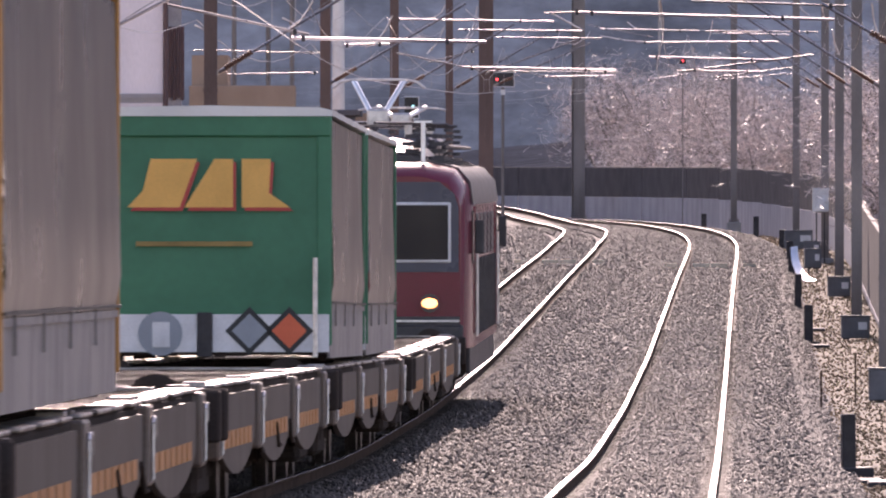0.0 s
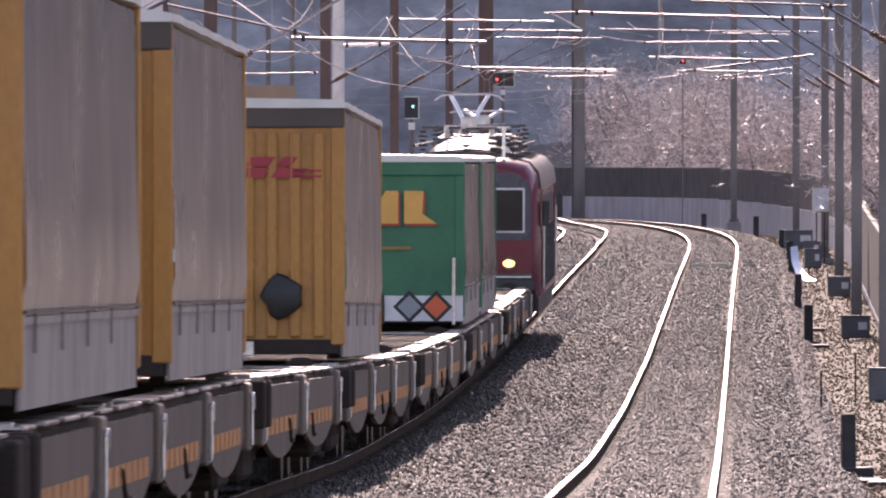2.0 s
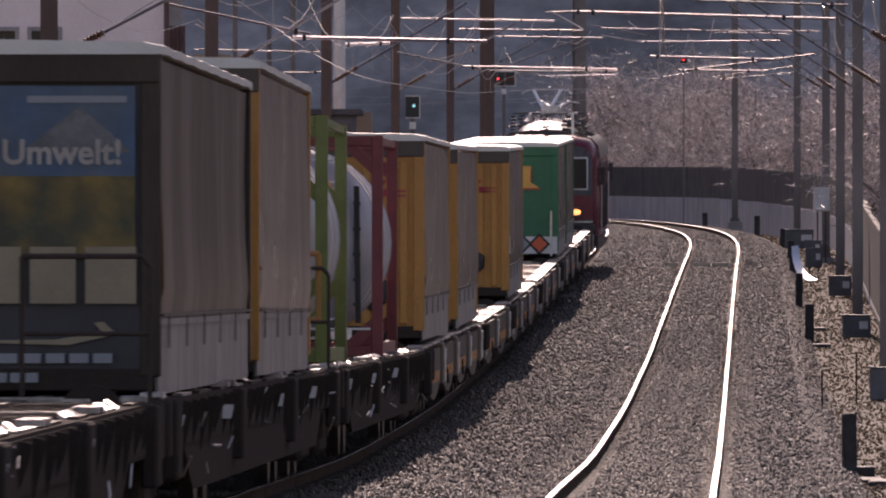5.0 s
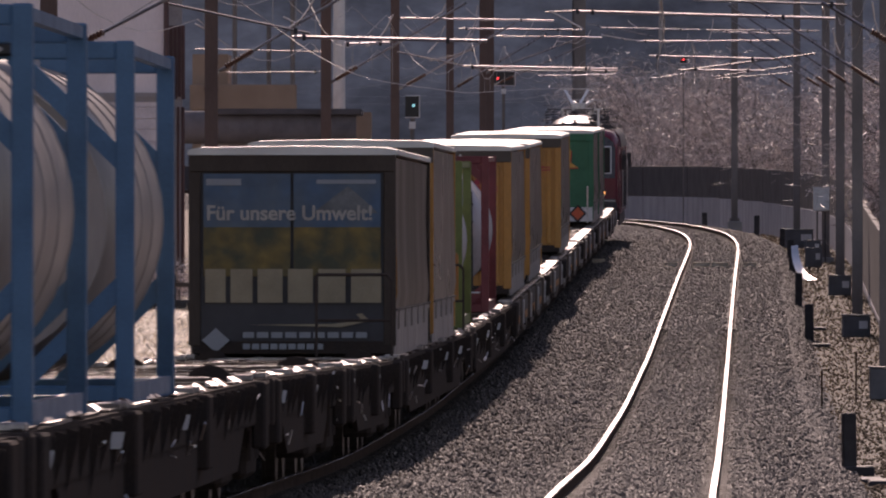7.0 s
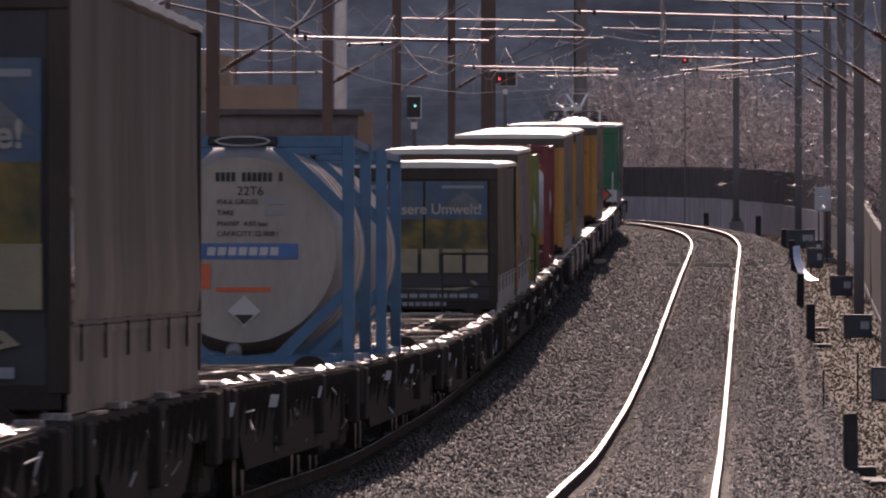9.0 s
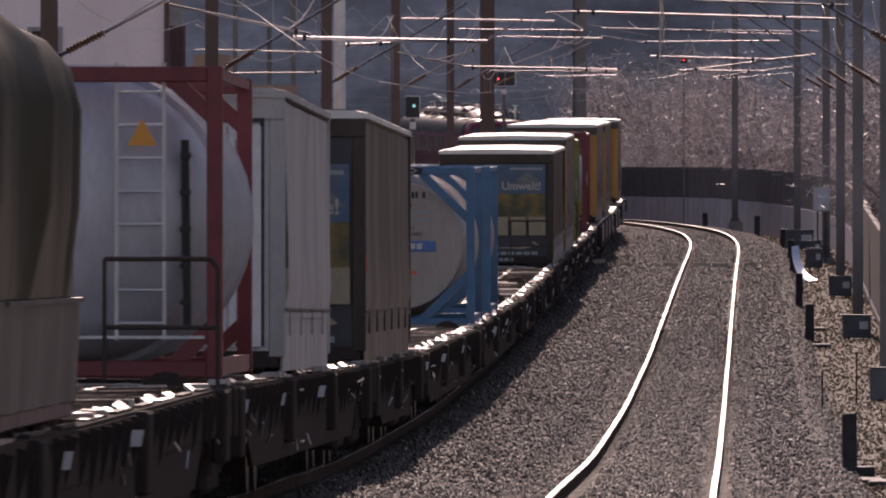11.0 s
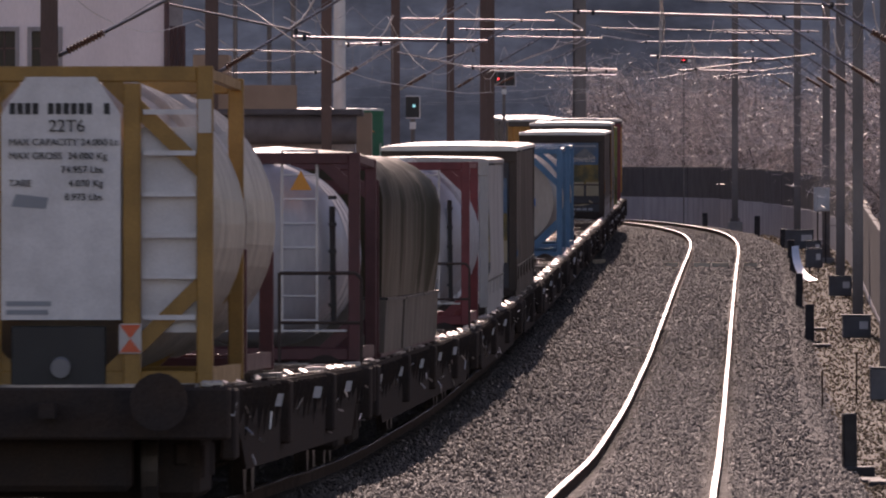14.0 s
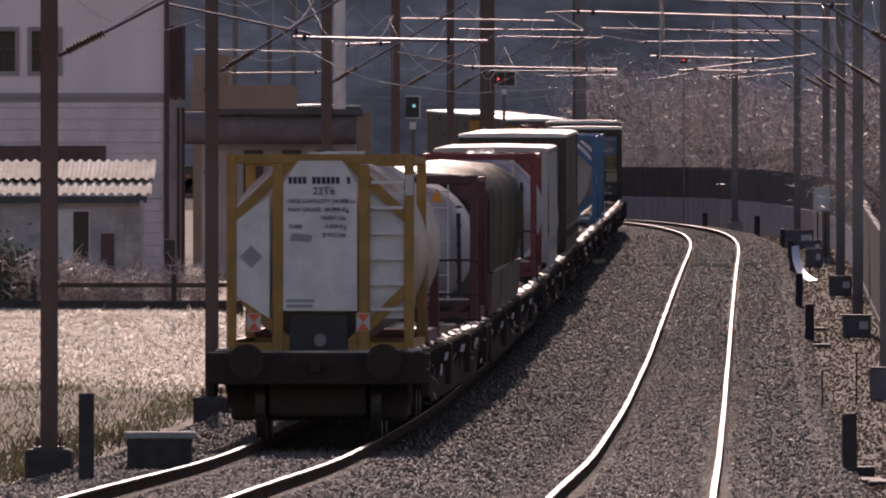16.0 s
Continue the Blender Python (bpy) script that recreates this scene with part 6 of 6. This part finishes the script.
bm = B()
rod(bm, (0.0, -0.08, z + 0.16), (0.0, 0.0, z + 0.18), 0.08, 12)
part("valve", bm, LADDER, p)
bm = B()
poly(bm, [(1.1, -0.025, z + 2.05), (1.21, -0.025, z + 2.05), (1.21, -0.025, z + 2.32), (1.1, -0.025, z + 2.32)], 0.008)
part("warning_sign", bm, PRINT_W, t)


# ---- the locomotive ----
def make_loco(u, L):
    t = runs(thing("locomotive", "dark red electric locomotive with raised pantograph", "locomotive"), u, L)

    def ring(y, w, top, low=0.95):
        h = w / 2
        return [(-h, y, low), (-h, y, 3.05), (-h * 0.97, y, top - 0.32), (-h * 0.85, y, top - 0.1), (-h * 0.55, y, top), (h * 0.55, y, top), (h * 0.85, y, top - 0.1), (h * 0.97, y, top - 0.32), (h, y, 3.05), (h, y, low)]
    bm = B()
    loft(bm, [ring(0, 2.62, 3.5), ring(0.12, 2.74, 3.62), ring(0.7, 2.94, 3.72), ring(L - 0.7, 2.94, 3.72), ring(L - 0.12, 2.74, 3.62), ring(L, 2.62, 3.5)])
    part("body", bm, LOCO_RED, t, smooth=True)
    bm = B()
    loft(bm, [[(x * 1.012, y, zz + 0.006) for x, zz in ((-1.478, 3.08), (-1.43, 3.42), (-1.25, 3.63), (-0.8, 3.74), (0.8, 3.74), (1.25, 3.63), (1.43, 3.42), (1.478, 3.08))] for y in (0.72, L - 0.72)])
    part("roof_sheet", bm, LOCO_DARK, t, "dark roof and upper side panels", True)
    bm = B()
    loft(bm, [[(w * math.cos(math.pi * k / 10), y, 3.72 + zz * math.sin(math.pi * k / 10)) for k in range(11)] for y, zz, w in ((1.6, 0.05, 0.7), (2.4, 0.2, 0.8), (3.4, 0.36, 0.85), (4.6, 0.38, 0.85), (5.0, 0.3, 0.8))])
    part("roof_hood", bm, LOCO_ROOF, t, "bright domed metal roof cover", smooth=True)
    bm = B()
    bx(bm, -1.36, 1.36, -0.04, 0.3, 0.82, 1.3, 0.03)
    part("buffer_beam", bm, LOCO_DARK, t)
    bm = B()
    bx(bm, -1.3, 1.3, -0.06, -0.03, 1.34, 1.37)
    part("grab_rail", bm, EDGE, t)
    bm = B()
    poly(bm, [(-1.29, -0.012, 2.08), (1.29, -0.012, 2.08), (1.29, -0.012, 3.05), (1.22, -0.012, 3.25), (1.0, -0.012, 3.42), (-1.0, -0.012, 3.42), (-1.22, -0.012, 3.25), (-1.29, -0.012, 3.05)], 0.03)
    part("window_band", bm, mat("blue_grey_band", (0.05, 0.055, 0.085), 0.3, var=0.2), t, "dark blue-grey band round the windscreen")
    bm = B()
    bx(bm, -1.31, 1.31, -0.02, 0.02, 1.0, 1.42)
    part("apron", bm, LOCO_DARK, t)
    for x in (-0.64, 0.64):
        bm = B()
        bx(bm, x - 0.57, x + 0.57, -0.03, 0.05, 2.19, 3.15, 0.05)
        w = part("windscreen_frame", bm, WHITE, t, "pale windscreen surround")
        bm = B()
        bx(bm, x - 0.52, x + 0.52, -0.036, 0.0, 2.24, 3.1, 0.03)
        part("windscreen", bm, GLASS, w)
    for x in (-0.88, 0.88):
        bm = B()
        rod(bm, (x, -0.32, 1.04), (x, 0, 1.04), 0.1, 12)
        rod(bm, (x, -0.38, 1.04), (x, -0.32, 1.04), 0.26, 20)
        part("buffer", bm, LOCO_DARK, t)
        bm = B()
        rod(bm, (x * 0.98, -0.09, 1.62), (x * 0.98, 0.0, 1.62), 0.14, 14)
        h = part("lamp_housing", bm, LOCO_DARK, t)
        bm = B()
        loft(bm, [[(x * 0.98 + 0.12 * math.cos(q * 0.393), yy, 1.62 + 0.075 * math.sin(q * 0.393)) for q in range(16)] for yy in (-0.115, -0.085)])
        part("lamp_glass", bm, LAMP_ON if x > 0 else GLASS, h, "lit warm lamp" if x > 0 else "unlit lamp")
    # right and left sides
    for o in (-1, 1):
        for y0 in (0.75, L - 1.75):
            bm = B()
            bx(bm, o * 1.465 - 0.02, o * 1.465 + 0.02, y0, y0 + 0.8, 2.2, 3.0, 0.04)
            part("cab_window", bm, GLASS, t)
            bm = B()
            bx(bm, o * 1.468 - 0.012, o * 1.468 + 0.012, y0 + 1.0 if y0 < 5 else y0 - 0.9, y0 + 1.7 if y0 < 5 else y0 - 0.2, 1.15, 3.05, 0.03)
            dr = part("cab_door", bm, LOCO_RED, t)
            bm = B()
            for dy in (0.95, 1.75):
                rod(bm, (o * 1.52, y0 + dy - (0 if y0 < 5 else 1.9), 1.1), (o * 1.52, y0 + dy - (0 if y0 < 5 else 1.9), 2.6), 0.016, 6)
            pieces("grab_pole", bm, EDGE, dr)
            bm = B()
            bx(bm, o * 1.58 - 0.07, o * 1.58 + 0.07, y0 + 0.1, y0 + 0.16, 2.35, 2.85, 0.02)
            part("mirror", bm, LOCO_DARK, t)
        for i in range(5):
            bm = B()
            y = 3.4 + i * 2.6
            bx(bm, o * 1.468 - 0.012, o * 1.468 + 0.012, y, y + 1.7, 2.3, 2.95, 0.02)
            g = part("side_grille", bm, LOCO_DARK, t)
            bm = B()
            for k in range(5):
                bx(bm, o * 1.482 - 0.008, o * 1.482 + 0.008, y + 0.05, y + 1.65, 2.36 + k * 0.12, 2.4 + k * 0.12)
            pieces("louvre", bm, LOCO_DARK, g)
        bm = B()
        bx(bm, o * 1.4 - 0.03, o * 1.4 + 0.03, 1.2, L - 1.2, 0.55, 0.95, 0.01)
        part("side_skirt", bm, LOCO_DARK, t)
    for y in (2.8, L / 2, L - 2.8):
        make_bogie(t, y)
    bm = B()
    for o in (-1, 1):
        for i in range(26):
            y = 2.9 + i * 0.55
            bx(bm, o * 1.475 - 0.02, o * 1.475 + 0.02, y, y + 0.05, 1.1, 2.26, 0.006)
    pieces("side_rib", bm, LOCO_DARK, t)
    bm = B()
    for y, h in ((0.9, 0.06), (2.0, 0.1), (5.2, 0.14), (8.0, 0.14), (11.0, 0.14), (14.0, 0.12), (17.2, 0.1)):
        arc = [(1.44 * math.cos(math.pi * k / 12), 3.12 + (0.66 + h) * math.sin(math.pi * k / 12) ** 0.6) for k in range(13)]
        loft(bm, [[(x, y + dy, zz) for x, zz in arc] for dy in (0.0, 0.16)])
    pieces("roof_rib", bm, LOCO_DARK, t)
    bm = B()
    for y in (1.5, 2.4):
        for x in (0.55, 0.95):
            for k in range(4):
                rod(bm, (x, y, 3.74 + k * 0.11), (x, y, 3.8 + k * 0.11), 0.15 - 0.05 * (k % 2), 10)
    pieces("insulator_disc", bm, LOCO_DARK, t)
    bm = B()
    rod(bm, (0.75, 0.5, 3.7), (0.75, 0.5, 4.32), 0.035, 8)
    bx(bm, 0.62, 0.88, 0.47, 0.53, 4.3, 4.33)
    part("roof_post", bm, SHINY, t, "bright post standing on the roof")
    # roof gear
    bm = B()
    for y0, y1, w, h in ((5.4, 7.6, 0.8, 0.36), (8.2, 10.5, 0.8, 0.4), (11.2, 13.4, 0.8, 0.36), (14.2, 16.9, 0.7, 0.32)):
        bx(bm, -w, w, y0, y1, 3.735, 3.735 + h, 0.1)
    pieces("roof_hatch", bm, LOCO_ROOF, t)
    bm = B()
    for i in range(14):
        y, x = 1.3 + i * 1.2, 0.95 * math.sin(i * 2.4)
        for k in range(6):
            rod(bm, (x, y, 3.74 + k * 0.09), (x, y, 3.79 + k * 0.09), 0.1 - 0.035 * (k % 2), 8)
        rod(bm, (x, y, 4.3), (0.95 * math.sin((i + 1) * 2.4), y + 1.2, 4.3), 0.025, 5)
    for x in (-1.05, 1.05):
        rod(bm, (x, 1.2, 3.95), (x, 17.5, 3.95), 0.03, 5)
    part("roof_insulator", bm, LOCO_DARK, t)
    for y, up in ((3.3, 1.0), (15.6, 0.3)):
        bm = B()
        for x in (-0.45, 0.45):
            rod(bm, (x, y - 0.5, 4.3), (x, y + 0.5, 4.3), 0.03, 6)
            rod(bm, (x, y - 0.5, 4.1), (x, y - 0.5, 4.3), 0.05, 6)
            rod(bm, (x, y + 0.5, 4.1), (x, y + 0.5, 4.3), 0.05, 6)
        rod(bm, (-0.5, y, 4.3), (0.5, y, 4.3), 0.035, 6)
        bx(bm, -0.16, 0.16, y - 0.55, y - 0.35, 4.25, 4.52, 0.03)
        pt = part("pantograph", bm, EDGE, t, "raised pantograph" if up > 0.5 else "folded pantograph")
        bm = B()
        for x in (-1, 1):
            rod(bm, (x * 0.1, y - 0.4, 4.45), (x * 0.38, y + 0.2, 4.47 + 0.48 * up), 0.042, 8)
        part("arm", bm, SHINY, pt)
        bm = B()
        for dy in (0.0, 0.35):
            pts = [(-0.7, 4.84), (-0.58, 4.93), (-0.42, 4.965), (0.42, 4.965), (0.58, 4.93), (0.7, 4.84)]
            pts = [(x, 4.45 + (zz - 4.45) * up) for x, zz in pts]
            for a, b in zip(pts, pts[1:]):
                rod(bm, (a[0], y + dy, a[1]), (b[0], y + dy, b[1]), 0.018, 6)
        part("collector_head", bm, EDGE, pt)


make_loco(176.7, 19.3)


def motions():
    for ob, u, ln in TRAIN:
        rows = []
        for i in range(33):
            s = u + V * i * 0.5
            a, b = lpos(s), lpos(s + ln)
            d = b - a
            rows.append((i * 0.5, pose(a.x, a.y, a.z, math.degrees(math.atan2(d.z, d.xy.length)), 0, -math.degrees(math.atan2(d.x, d.y)))))
        walk(ob, rows)


motions()
